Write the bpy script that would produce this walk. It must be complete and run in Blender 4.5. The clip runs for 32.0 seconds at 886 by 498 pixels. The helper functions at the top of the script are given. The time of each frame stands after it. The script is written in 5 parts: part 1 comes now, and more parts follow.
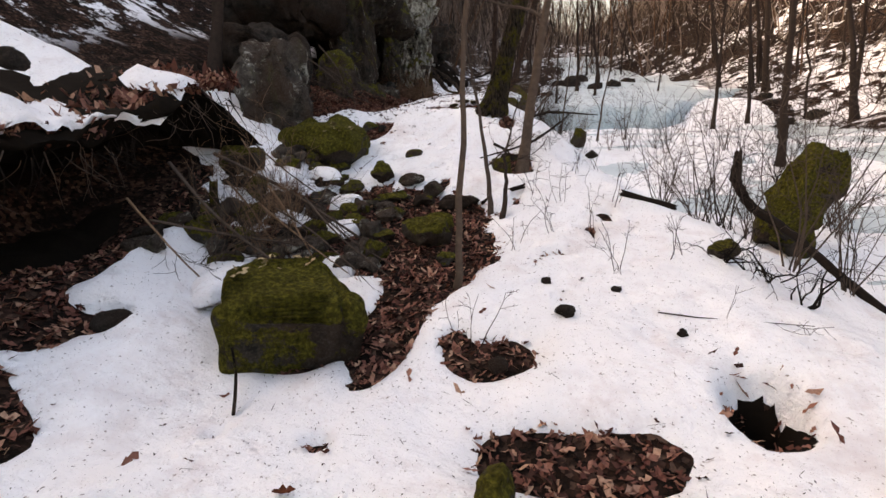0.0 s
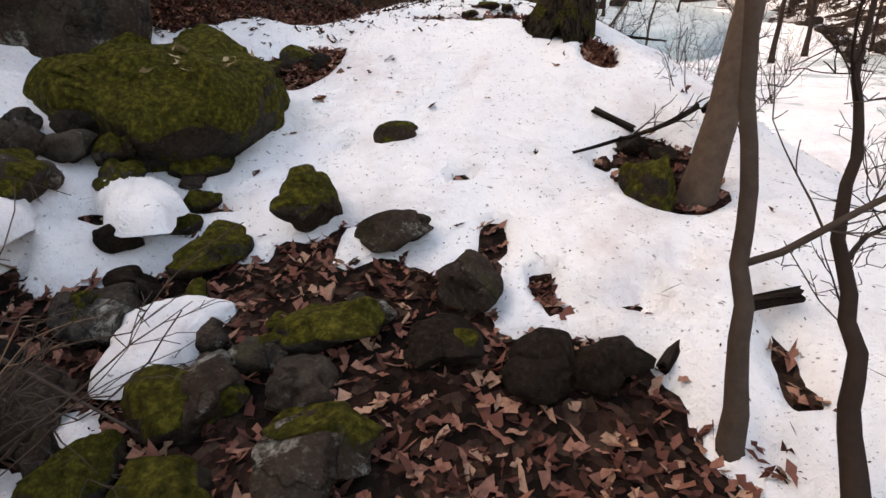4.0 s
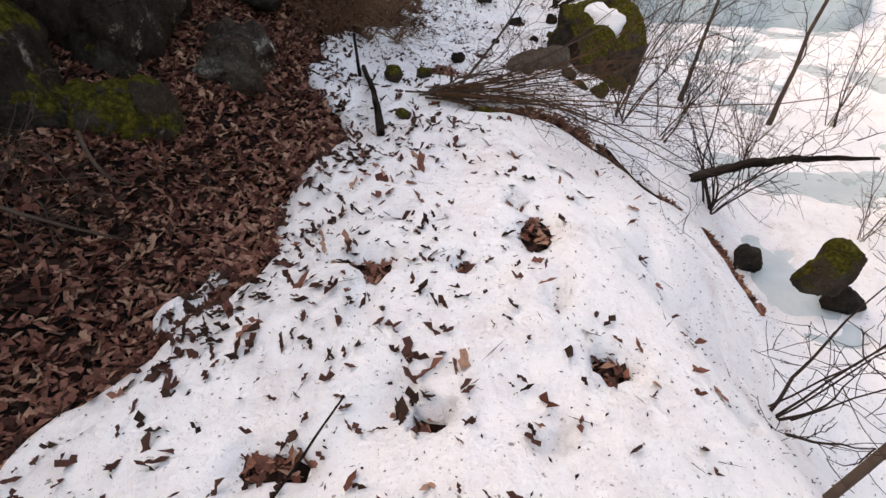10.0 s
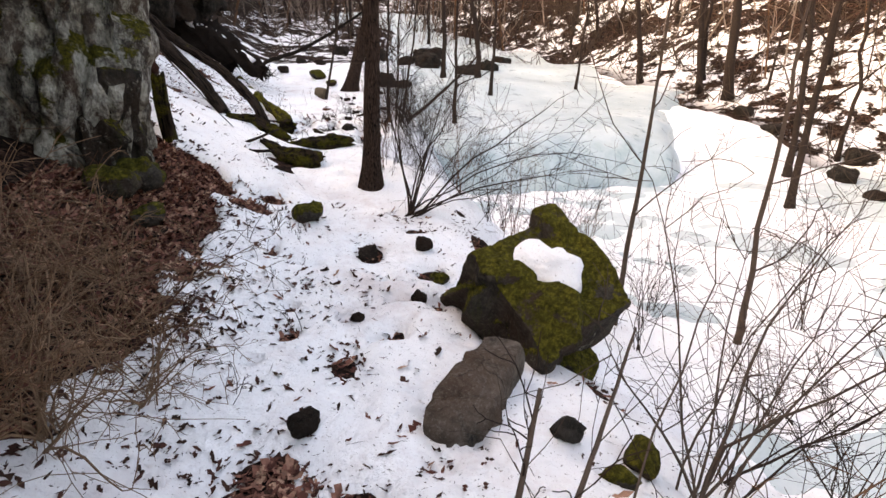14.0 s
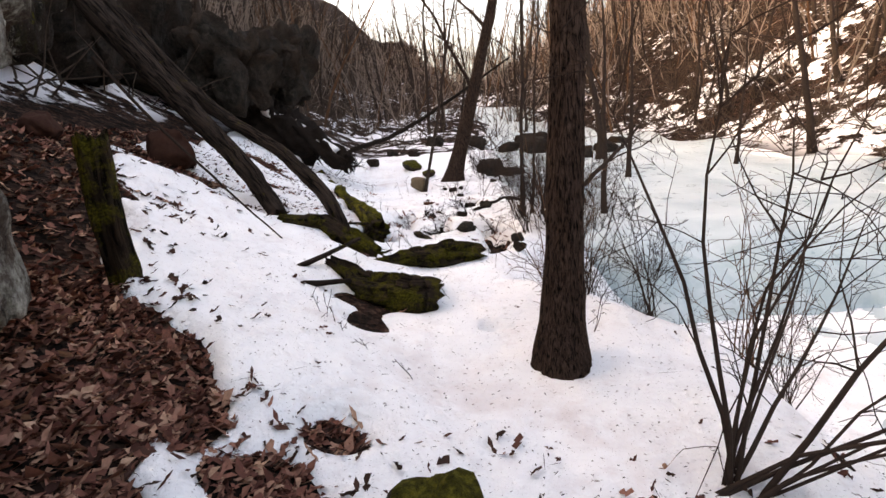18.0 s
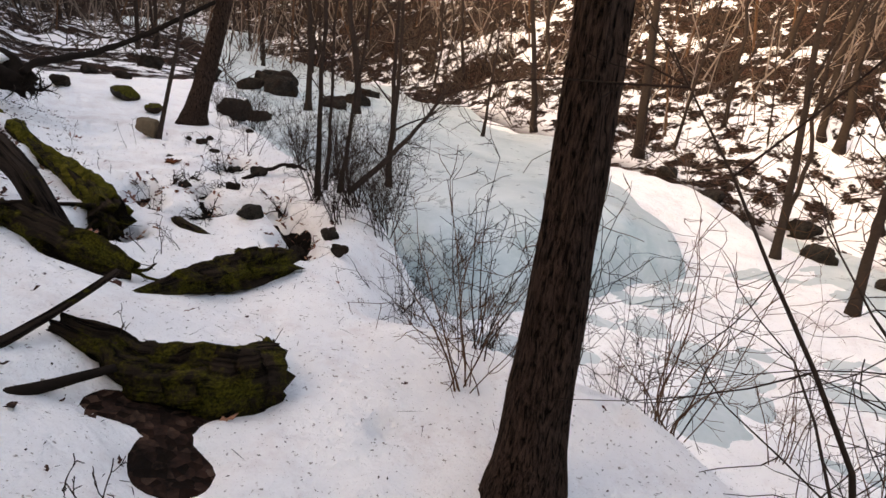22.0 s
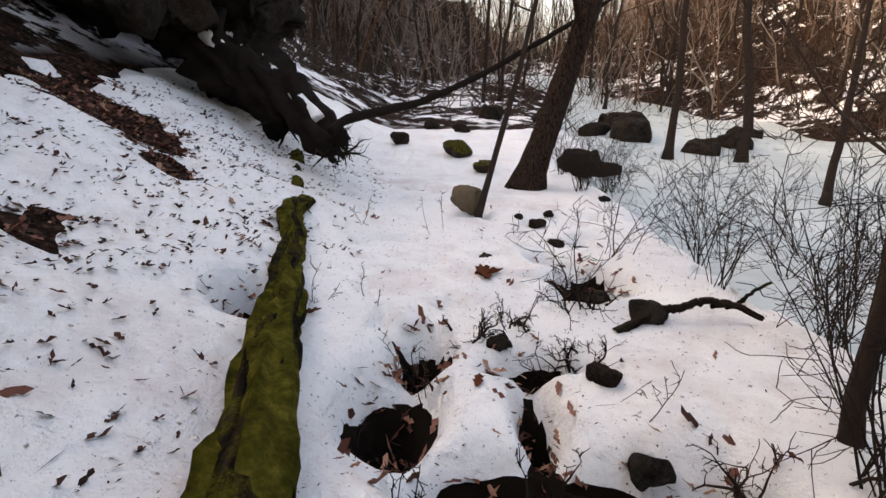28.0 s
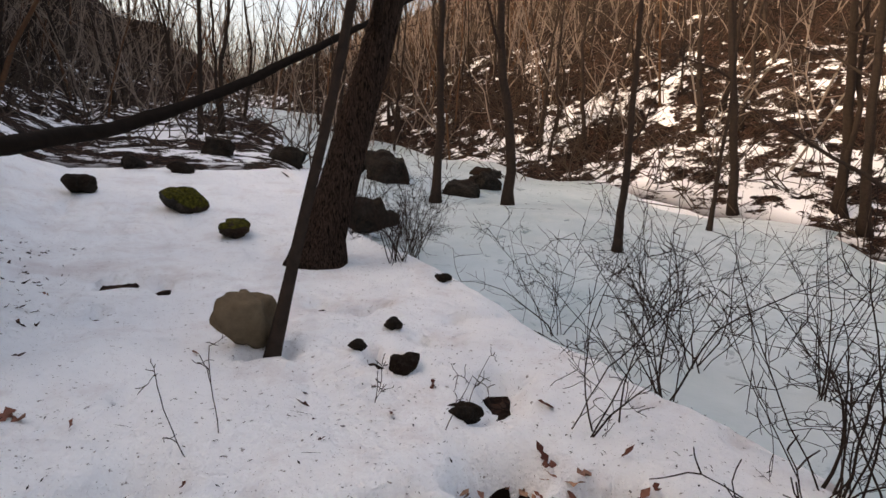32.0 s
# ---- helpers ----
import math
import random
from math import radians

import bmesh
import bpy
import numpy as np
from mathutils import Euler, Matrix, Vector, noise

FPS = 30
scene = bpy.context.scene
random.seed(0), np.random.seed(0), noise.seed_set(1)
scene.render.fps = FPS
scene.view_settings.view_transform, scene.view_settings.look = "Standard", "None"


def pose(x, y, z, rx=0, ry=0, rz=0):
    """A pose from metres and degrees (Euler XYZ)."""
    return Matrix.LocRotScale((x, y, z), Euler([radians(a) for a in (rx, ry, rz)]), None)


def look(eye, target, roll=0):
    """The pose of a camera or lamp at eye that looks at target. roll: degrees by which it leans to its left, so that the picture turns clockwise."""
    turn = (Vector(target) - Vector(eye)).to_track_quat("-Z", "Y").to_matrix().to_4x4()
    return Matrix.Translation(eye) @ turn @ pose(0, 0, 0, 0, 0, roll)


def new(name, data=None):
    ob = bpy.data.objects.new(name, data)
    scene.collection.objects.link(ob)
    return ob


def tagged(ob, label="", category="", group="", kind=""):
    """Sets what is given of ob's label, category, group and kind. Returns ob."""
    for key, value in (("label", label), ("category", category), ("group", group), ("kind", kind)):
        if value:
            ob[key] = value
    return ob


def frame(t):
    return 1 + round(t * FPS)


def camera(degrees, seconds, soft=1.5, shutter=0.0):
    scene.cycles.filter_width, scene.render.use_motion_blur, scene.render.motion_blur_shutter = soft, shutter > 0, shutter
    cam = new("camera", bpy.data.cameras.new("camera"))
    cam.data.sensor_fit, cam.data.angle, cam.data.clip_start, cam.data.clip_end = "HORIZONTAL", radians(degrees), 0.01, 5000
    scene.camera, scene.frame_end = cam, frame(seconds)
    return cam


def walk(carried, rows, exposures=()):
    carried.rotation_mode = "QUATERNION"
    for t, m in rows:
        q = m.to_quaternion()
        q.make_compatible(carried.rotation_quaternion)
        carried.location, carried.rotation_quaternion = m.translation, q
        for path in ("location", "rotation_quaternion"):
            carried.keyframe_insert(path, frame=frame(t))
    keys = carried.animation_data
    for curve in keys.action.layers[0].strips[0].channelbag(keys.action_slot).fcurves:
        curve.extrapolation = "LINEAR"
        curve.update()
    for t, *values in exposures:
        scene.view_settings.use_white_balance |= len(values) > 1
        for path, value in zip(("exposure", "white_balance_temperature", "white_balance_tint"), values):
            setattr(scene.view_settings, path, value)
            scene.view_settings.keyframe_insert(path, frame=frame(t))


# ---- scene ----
cam = camera(80.7, 32.0)
PATH = [
    (0, (1.198, -6.009, 1.386), (0.875, -4.108, 0.854), -2.7),
    (0.5, (1.167, -5.351, 1.463), (0.801, -3.462, 0.92), -2.7),
    (1, (1.096, -4.536, 1.401), (0.677, -2.666, 0.83), -2.9),
    (1.5, (0.695, -3.826, 1.412), (0.279, -1.959, 0.831), -2.7),
    (2, (0.475, -3.254, 1.435), (0.073, -1.39, 0.832), -2.4),
    (2.5, (0.323, -2.766, 1.52), (-0.044, -0.925, 0.83), -1.7),
    (4.5, (-0.032, -0.272, 1.215), (-0.128, 1.54, 0.375), -1.6),
    (5, (-0.03, 0.202, 1.452), (-0.026, 1.97, 0.517), -0.7),
    (5.5, (-0.174, 0.641, 1.628), (-0.14, 2.375, 0.632), 1.2),
    (6, (-0.303, 1.274, 1.849), (-0.305, 2.997, 0.833), 3.4),
    (6.5, (-0.204, 1.933, 2.131), (-0.319, 3.616, 1.058), 1.0),
    (7, (-0.151, 2.426, 2.352), (-0.367, 4.061, 1.22), -0.9),
    (7.5, (-0.083, 2.815, 2.45), (-0.377, 4.396, 1.261), -1.5),
    (8, (-0.258, 3.262, 2.479), (-0.581, 4.82, 1.268), -0.4),
    (8.5, (-0.289, 3.553, 2.728), (-0.611, 5.083, 1.482), -0.9),
    (9, (-0.23, 4.02, 2.903), (-0.544, 5.548, 1.651), -1.0),
    (9.5, (-0.266, 4.474, 3.0), (-0.544, 6.019, 1.76), -0.0),
    (10, (-0.217, 4.983, 3.091), (-0.471, 6.585, 1.922), 0.7),
    (10.5, (-0.143, 5.595, 3.146), (-0.376, 7.252, 2.05), 2.0),
    (11, (-0.207, 6.279, 3.124), (-0.445, 7.992, 2.12), 2.9),
    (11.5, (-0.328, 6.927, 2.994), (-0.582, 8.694, 2.092), 2.6),
    (12, (-0.494, 7.377, 3.093), (-0.81, 9.154, 2.231), -0.8),
    (12.5, (-0.536, 8.016, 3.122), (-0.792, 9.822, 2.304), -1.9),
    (13, (-0.645, 8.51, 3.053), (-0.712, 10.35, 2.271), -2.1),
    (13.5, (-0.737, 8.916, 3.033), (-0.572, 10.762, 2.282), -1.9),
    (14, (-0.889, 9.224, 3.08), (-0.474, 11.045, 2.366), 0.2),
    (14.5, (-0.956, 9.63, 2.998), (-0.383, 11.43, 2.341), 1.7),
    (16.5, (-0.733, 11.574, 2.901), (-0.068, 13.393, 2.404), 3.4),
    (17, (-0.822, 12.449, 2.714), (-0.275, 14.324, 2.282), 2.3),
    (17.5, (-0.976, 13.198, 2.615), (-0.588, 15.117, 2.205), 0.1),
    (18, (-1.143, 13.603, 2.577), (-1.022, 15.565, 2.209), -3.7),
    (18.5, (-1.287, 13.89, 2.635), (-1.457, 15.861, 2.339), -5.7),
    (19, (-1.439, 13.945, 2.743), (-1.824, 15.892, 2.492), -9.6),
    (19.5, (-1.489, 14.347, 2.657), (-1.696, 16.309, 2.329), -8.4),
    (20, (-1.457, 14.719, 2.621), (-1.366, 16.677, 2.225), -4.4),
    (20.5, (-1.553, 14.947, 2.675), (-1.082, 16.836, 2.217), -0.5),
    (21, (-1.569, 15.166, 2.739), (-0.708, 16.891, 2.208), 3.4),
    (21.5, (-1.605, 15.361, 2.799), (-0.632, 17.012, 2.228), 4.1),
    (22, (-1.645, 15.35, 2.856), (-0.561, 16.93, 2.287), 5.3),
    (22.5, (-1.709, 15.401, 2.88), (-0.56, 16.952, 2.355), 5.8),
    (23, (-1.688, 15.632, 2.833), (-0.527, 17.189, 2.357), 6.0),
    (23.5, (-1.694, 15.92, 2.916), (-0.517, 17.485, 2.512), 8.4),
    (24, (-1.632, 16.201, 2.935), (-0.484, 17.789, 2.535), 8.2),
    (24.5, (-1.475, 16.543, 2.98), (-0.468, 18.216, 2.545), 4.7),
    (25, (-1.284, 16.907, 2.816), (-0.469, 18.684, 2.395), 3.0),
    (25.5, (-1.07, 17.283, 2.782), (-0.552, 19.171, 2.376), -0.1),
    (26, (-1.051, 17.85, 2.693), (-0.596, 19.758, 2.3), 2.3),
    (26.5, (-1.017, 18.228, 2.605), (-0.726, 20.161, 2.182), 1.7),
    (28.5, (-1.137, 20.028, 2.793), (-1.169, 21.967, 2.304), 1.6),
    (29, (-1.235, 20.462, 2.755), (-1.205, 22.4, 2.264), 3.3),
    (29.5, (-1.288, 20.854, 2.724), (-1.201, 22.8, 2.27), 4.5),
    (30, (-1.355, 21.212, 2.742), (-1.135, 23.161, 2.347), 5.1),
    (30.5, (-1.442, 21.629, 2.626), (-1.031, 23.551, 2.258), 5.4),
    (31, (-1.426, 21.98, 2.636), (-0.854, 23.866, 2.297), 5.0),
    (31.5, (-1.441, 22.249, 2.836), (-0.671, 24.065, 2.503), 4.4),
    (32, (-1.309, 22.421, 2.815), (-0.342, 24.141, 2.493), 2.2),
]
walk(cam, [(t, look(eye, target, roll)) for t, eye, target, roll in PATH],
     [(0, 2.1, 8800, 18), (2.5, 2.25, 8900, 19), (5, 2.35, 8600, 14), (6.2, 1.85, 8700, 14), (7, 1.4, 9000, 16), (8, 1.6, 9300, 19), (9, 2.2, 9300, 19), (10, 2.4, 9200, 18), (11, 2.45, 9200, 18), (12, 2.6, 9300, 19), (13, 2.85, 9300, 19), (14, 2.75, 9100, 18), (17, 2.25, 9200, 19), (18, 2.7, 9200, 19), (19, 2.85, 9200, 20), (20, 2.9, 9200, 20), (21, 2.55, 8900, 17), (22, 2.15, 8900, 17), (24, 2.4, 8700, 15), (25, 2.25, 8600, 14), (29, 2.25, 9000, 17), (30, 2.15, 9000, 17), (31, 1.95, 8700, 16), (32, 1.75, 8600, 16)])

# ---- world, sun ----
world = bpy.data.worlds.new("sky")
scene.world = world
world.use_nodes = True
wn = world.node_tree.nodes
sky = wn.new("ShaderNodeTexSky")
sky.sky_type = 'NISHITA'
sky.sun_disc = False
SUN_EL, SUN_AZ = radians(24), radians(-78)
sky.sun_elevation, sky.sun_rotation = SUN_EL, SUN_AZ
sky.air_density, sky.dust_density, sky.ozone_density = 1.0, 6.0, 0.6
wn["Background"].inputs["Strength"].default_value = 0.15
world.node_tree.links.new(sky.outputs[0], wn["Background"].inputs["Color"])
sun = new("sun", bpy.data.lights.new("sun", 'SUN'))
sun.data.energy, sun.data.angle, sun.data.color = .9, radians(10), (1.0, .9, .78)
sun.matrix_world = look((math.sin(SUN_AZ) * 60, math.cos(SUN_AZ) * 60, math.tan(SUN_EL) * 60), (0, 0, 0))
# ---- lie of the land: plain functions of x and y ----
def lattice(i, j, seed):
    n = (np.asarray(i).astype(np.int64) * 374761393 + np.asarray(j).astype(np.int64) * 668265263 + seed * 144665) & 0x7fffffff
    n = ((n ^ (n >> 13)) * 1274126177) & 0x7fffffff
    return ((n ^ (n >> 16)) & 0xffff) / 32767.5 - 1


def soft_noise(x, y, size, seed):
    x, y = np.asarray(x, float) / size, np.asarray(y, float) / size
    i, j = np.floor(x), np.floor(y)
    u, v = x - i, y - j
    u, v = u * u * (3 - 2 * u), v * v * (3 - 2 * v)
    a = lattice(i, j, seed) * (1 - u) + lattice(i + 1, j, seed) * u
    b = lattice(i, j + 1, seed) * (1 - u) + lattice(i + 1, j + 1, seed) * u
    return a * (1 - v) + b * v


def fbm(x, y, size, seed, octaves=4, gain=0.5):
    out, amp = 0.0, 1.0
    for k in range(octaves):
        out = out + amp * soft_noise(x + 17.3 * k, y - 9.1 * k, size / 2 ** k, seed + k)
        amp *= gain
    return out


def smooth(a, b, v):
    u = np.clip((v - a) / (b - a), 0, 1)
    return u * u * (3 - 2 * u)


def bump(x, y, cx, cy, rx, ry):
    return np.exp(-(((x - cx) / rx) ** 2 + ((y - cy) / ry) ** 2))


# height of the trodden shelf along the valley
SHELF_Y = [-60, -12, -7, -5, -3, -1.5, 0, 1.5, 2.5, 3.5, 4.5, 5.5, 7, 8.5, 10, 11.5, 13, 15, 16.5, 18, 21, 25, 29, 34, 45, 60, 90, 300]
SHELF_Z = [-4, -1.1, -.7, -.6, -.5, -.3, 0, .22, .5, .92, 1.22, 1.32, 1.42, 1.46, 1.32, 1.1, 1.02, 1.06, 1.12, 1.28, 1.42, 1.58, 1.75, 2.4, 3.6, 6, 13, 60]
# by stations along the valley: left foot, left slope, right brow, foot of the right bank, stream level, far foot
BANK_Y = [-12, -5, 0, 3, 6, 9, 13, 16, 19, 22, 28, 34, 50, 90]
STREAM_Y = [-12, -5, 0, 3, 6, 9, 13, 16, 19, 21.4, 24, 28, 34, 50, 90]
LEFT_X = [-.6, -.7, -1.3, -1.8, -2.1, -1.7, -1.15, -.8, -.9, -1.4, -2.0, -2.6, -4, -8]
LEFT_S = [.4, .5, .62, .6, .5, .5, .5, .5, .5, .5, .55, .55, .5, .5]
BROW_X = [3.5, 3.4, 2.4, 1.1, .1, -.1, .0, -.1, -.1, .8, .7, 1.2, 3, 4]
FOOT_X = [9, 8.5, 6, 4.4, 3.5, 3.2, 2.5, 2.3, 2.2, 2.2, 1.7, 3, 6, 8]
STREAM = [-2.6, -2.0, -1.3, -1.0, -.6, -.35, -.2, -.25, -.25, -.15, .8, 1.1, 1.7, 3.4, 12]
FAR_X = [14, 14, 14, 13.5, 13, 12.5, 12, 12, 12.5, 13.5, 12.5, 11, 9, 9]


# hollows melted out beside the ice: x, y, reach in x and y
DITCH = [(-1.32, 21.75, .17, .26), (-.9, 21.25, .26, .15), (-.35, 21.3, .3, .13), (.06, 20.75, .14, .45), (-.15, 20.0, .13, .25), (.05, 23.3, .2, .14), (-2.2, 22.45, .14, .2), (-1.2, 22.35, .12, .18), (-.55, 22.2, .2, .1), (-.62, 21.75, .08, .2), (-1.85, 20.0, .2, .12), (-1.55, 20.3, .14, .16), (-.15, 23.95, .14, .09), (.05, 23.6, .16, .12), (2.62, -3.0, .15, .2), (2.64, -2.86, .14, .15)]


def eased(y, ys, zs):
    """Stations joined by a line and rounded off."""
    s = .5
    return (np.interp(y - s, ys, zs) + np.interp(y, ys, zs) * 2 + np.interp(y + s, ys, zs)) / 4


def land(x, y):
    """Height of the bare ground."""
    x, y = np.asarray(x, float), np.asarray(y, float)
    zp = eased(y, SHELF_Y, SHELF_Z)
    xl, sl = eased(y, BANK_Y, LEFT_X), eased(y, BANK_Y, LEFT_S)
    xr, xs = eased(y, BANK_Y, BROW_X), eased(y, BANK_Y, FOOT_X)
    zs, xf = eased(y, STREAM_Y, STREAM), eased(y, BANK_Y, FAR_X)
    d = np.maximum(xl - x, 0)
    left = sl * d * d / (d + .6) + .5 * np.maximum(d - 4, 0) * smooth(4, 9, d)
    left = np.minimum(left, 17 + .06 * d)
    wob = (.45 * soft_noise(y, x * .2, 1.9, 201) + .22 * soft_noise(y, x, .8, 203)) * smooth(5, 8, y)
    drop = (zs - zp) * smooth(xr + wob, xs + wob, x)
    e = np.maximum(x - xf, 0)
    right = .52 * e * e / (e + 2)
    right = np.minimum(right, 22 + .05 * e)
    z = zp + left + drop + right
    # leaf-filled gutter under the rocks
    z = z - .16 * bump(x, y, -1.9, 6.6, .6, 2.2) - .2 * bump(x, y, -2.2, -1.2, .7, 1.0) - .75 * bump(x, y, -3.55, -1.7, .6, 1.25)
    for cx, cy, rx, ry in DITCH:
        z = z - .55 * bump(x, y, cx, cy, rx, ry)
    # brow of the knoll, swell by the mossy block
    z = z + .10 * bump(x, y, -.2, 6.2, 1.0, 2.4) - .25 * bump(x, y, .9, 13.2, .9, .9)
    far = smooth(6, 30, np.hypot(x, np.maximum(y - 25, 0)))
    z = z + fbm(x, y, 1.7, 3, 4) * (.05 + .25 * far) + fbm(x, y, 14, 11, 3) * .9 * far
    return z


def ice_top(x, y):
    """Height of the frozen cascade; below the ground where there is none."""
    x, y = np.asarray(x, float), np.asarray(y, float)
    lower = eased(y, STREAM_Y, STREAM) + .06 + .05 * fbm(x, y, 2.2, 47, 3)
    lower = np.where(y > 19, np.minimum(lower, -.13), lower)
    front = 20.45 + .08 * np.sin(x * 2.3) + .03 * np.sin(x * 7.1) + .05 * (x - 3) + 2.2 * np.exp(-((x - .9) / 1.0) ** 2)
    fy = np.clip((y - front) / 3.2, 0, 1)
    fx = np.clip((7.8 + .8 * (y - 20.7) + .1 * np.sin(y * 2.7) - x) / 2.6, 0, 1)
    fx = np.where(y < 29, fx, 1)
    up = fy * fx / np.sqrt(fy * fy + fx * fx + 1e-9) * 1.414
    up = np.clip(up, 0, 1)
    swell = np.sqrt(1 - (1 - up) ** 2)
    top = eased(y, STREAM_Y, STREAM) + .18 + .22 * np.exp(-((x - 5.5) / 3.5) ** 2) * smooth(20, 23, y)
    top = np.where(y < 26, np.maximum(top, 1.2 - .04 * np.maximum(24 - y, 0)), top)
    dome = lower + (top - lower) * swell
    lobes = .05 * np.sin(x * 3.1 + np.sin(y * 1.3)) * smooth(0, .3, up) * smooth(1, .4, up)
    steps = .12 * np.sin(y * .9 + np.sin(x * .7)) * smooth(24, 27, y)
    return dome + lobes + steps + fbm(x, y, 1.2, 41, 3) * .03


# edge of the leaf litter under the cliff
EDGE_Y = [2.6, 3.6, 5, 5.8, 6.3, 7, 8.8, 9.8, 10.6, 11.4, 12.6, 13.5, 15, 15.9, 16.5, 17.4, 19, 24, 34]
EDGE_X = [-4.5, -2.7, -2.55, -2.3, -1.78, -1.82, -1.78, -2.4, -2.65, -2.3, -1.95, -2.1, -2.15, -2.3, -2.75, -3.3, -4.4, -5.2, -5.8]
# snow lies as its own sheet; bare patches where it has melted through: x, y, reach in x and y, depth
BARE = [(.06, -2.2, .17, .6, .35), (.24, -.9, .32, .8, .45), (-.2, -.3, .8, .8, .3), (-.75, .85, .55, .5, .32), (.35, .6, .28, .3, .3), (-2.0, -4.0, .36, .4, .3), (-2.5, -3.0, .45, .3, .3), (-1.95, -2.75, .2, .16, .25), (-3.0, -1.9, .35, .5, .4),
        (1.45, -3.5, .5, .27, .34), (.95, -2.55, .3, .24, .3), (-.6, -2.5, .3, .3, .2), (1.0, 2.1, .28, .32, .24), (.95, 2.48, .16, .14, .2), (.82, 3.75, .11, .24, .3), (-.4, 4.68, .3, .16, .1), (-.5, 5.38, .2, .1, .13), (.2, 5.45, .14, .12, .09), (.25, 4.75, .3, .3, .1),
        (-1.68, 3.78, .32, .4, .26), (-.08, 7.35, .1, .22, .15), (-.1, 9.45, .7, .16, .2), (1.0, 9.75, .7, .18, .2), (-3.5, -1.7, .8, 1.4, .7), (-2.15, -1.95, .28, .55, -.32), (-2.5, -1.3, .22, .4, -.28), (-1.7, -2.7, .4, .3, -.2), (-3.15, -1.2, .3, .9, .4), (-.54, 5.42, .2, .14, .1), (-.57, 6.14, .12, .09, .1), (-1.3, 12.9, .25, .2, .1), (-.68, 4.75, .22, .12, .12), (-.9, 11.0, .18, .12, .1), (-.45, 11.2, .14, .1, .1), (1.85, 9.1, .22, .7, .2), (-1.25, 11.3, .35, .3, .1), (-.5, 14.4, .15, .26, .2), (-1.8, 15.48, .2, .14, .2), (-1.55, 15.9, .16, .12, .16), (.06, 13.85, .14, .16, .18), (.1, 14.9, .12, .1, .14), (-1.5, 17.25, .22, .2, .22), (-1.75, 15.75, .3, .3, .09), (-1.5, 17.65, .4, .2, .2), (-1.75, 19.35, .3, .2, .15), (-.9, 12.4, .3, .3, .06),
        (.9, 15.0, .3, .4, .12), (-3.0, 19.5, .3, .22, .22), (-3.5, 20.1, .32, .28, .24), (-4.1, 20.7, .4, .3, .24), (-3.9, 18.2, .4, .5, .2), (-4.6, 19.4, .5, .5, .25), (-3.6, 24.2, .3, .25, .2), (-4.3, 25.0, .5, .5, .2)]


def snow_depth(x, y):
    x, y = np.asarray(x, float), np.asarray(y, float)
    d = .10 + fbm(x, y, .8, 71, 4) * .04 + fbm(x, y, .3, 77, 2) * .014
    for cx, cy, rx, ry, a in BARE:
        d = d - a * bump(x, y, cx, cy, rx, ry)
    for cx, cy, rx, ry in DITCH:
        d = d - .3 * bump(x, y, cx, cy, rx, ry)
    xb = np.interp(y, EDGE_Y, EDGE_X) + fbm(x, y, .7, 151, 4) * .26
    d = d - .34 * smooth(xb + .22, xb - .16, x)
    broken = bump(x, y, -1.6, -.1, 1.25, 1.9) * 1.2 + .35 * smooth(-2.2, -3.2, x) * smooth(15, 18, y)
    d = d + broken * (fbm(x, y, .62, 91, 4) * .16 - .035)
    d = d - .6 * np.maximum(np.maximum(smooth(12.6, 14.6, x), smooth(-5.6, -7, x)), smooth(34, 38, y))
    pit = np.maximum(soft_noise(x, y, .21, 131) - .56, 0) * np.maximum(soft_noise(x, y, 1.6, 141) + .6, 0)
    tread = np.maximum(soft_noise(x, y, .27, 161) - .1, 0) * np.exp(-((x - np.interp(y, (0, 4, 10, 18, 24), (-.1, -.2, -.8, -1.1, -.7))) / .28) ** 2) * (y > 1)
    return np.minimum(d, .19) - .42 * pit - .045 * tread
# ---- end of the land ----


# ---- materials ----
def shader(name, rough=.8, metal=0.0, spec=.3):
    m = bpy.data.materials.new(name)
    m.use_nodes = True
    nt = m.node_tree
    b = nt.nodes["Principled BSDF"]
    b.inputs["Roughness"].default_value = rough
    b.inputs["Metallic"].default_value = metal
    b.inputs["Specular IOR Level"].default_value = spec
    return m, nt, b


def node(nt, kind, **kw):
    n = nt.nodes.new(kind)
    for k, v in kw.items():
        if k in n.inputs:
            n.inputs[k].default_value = v
    return n


def place(nt):
    return nt.nodes.new("ShaderNodeNewGeometry").outputs["Position"]


def noise_tex(nt, vec, scale, detail=4, rough=.6, dist=0):
    n = node(nt, "ShaderNodeTexNoise", Scale=scale, Detail=detail, Roughness=rough, Distortion=dist)
    nt.links.new(vec, n.inputs["Vector"])
    return n.outputs["Fac"]


def ramp(nt, fac, *stops):
    r = nt.nodes.new("ShaderNodeValToRGB")
    e = r.color_ramp.elements
    while len(e) < len(stops):
        e.new(.5)
    for s, (p, c) in zip(e, stops):
        s.position, s.color = p, (*c, 1) if len(c) == 3 else c
    nt.links.new(fac, r.inputs[0])
    return r.outputs[0]


def mix(nt, fac, a, b, mode='MIX'):
    n = nt.nodes.new("ShaderNodeMix")
    n.data_type, n.blend_type = 'RGBA', mode
    for v, k in ((fac, 0), (a, 6), (b, 7)):
        if isinstance(v, (int, float)):
            n.inputs[k].default_value = v
        elif isinstance(v, tuple):
            n.inputs[k].default_value = (*v, 1)
        else:
            nt.links.new(v, n.inputs[k])
    return n.outputs[2]


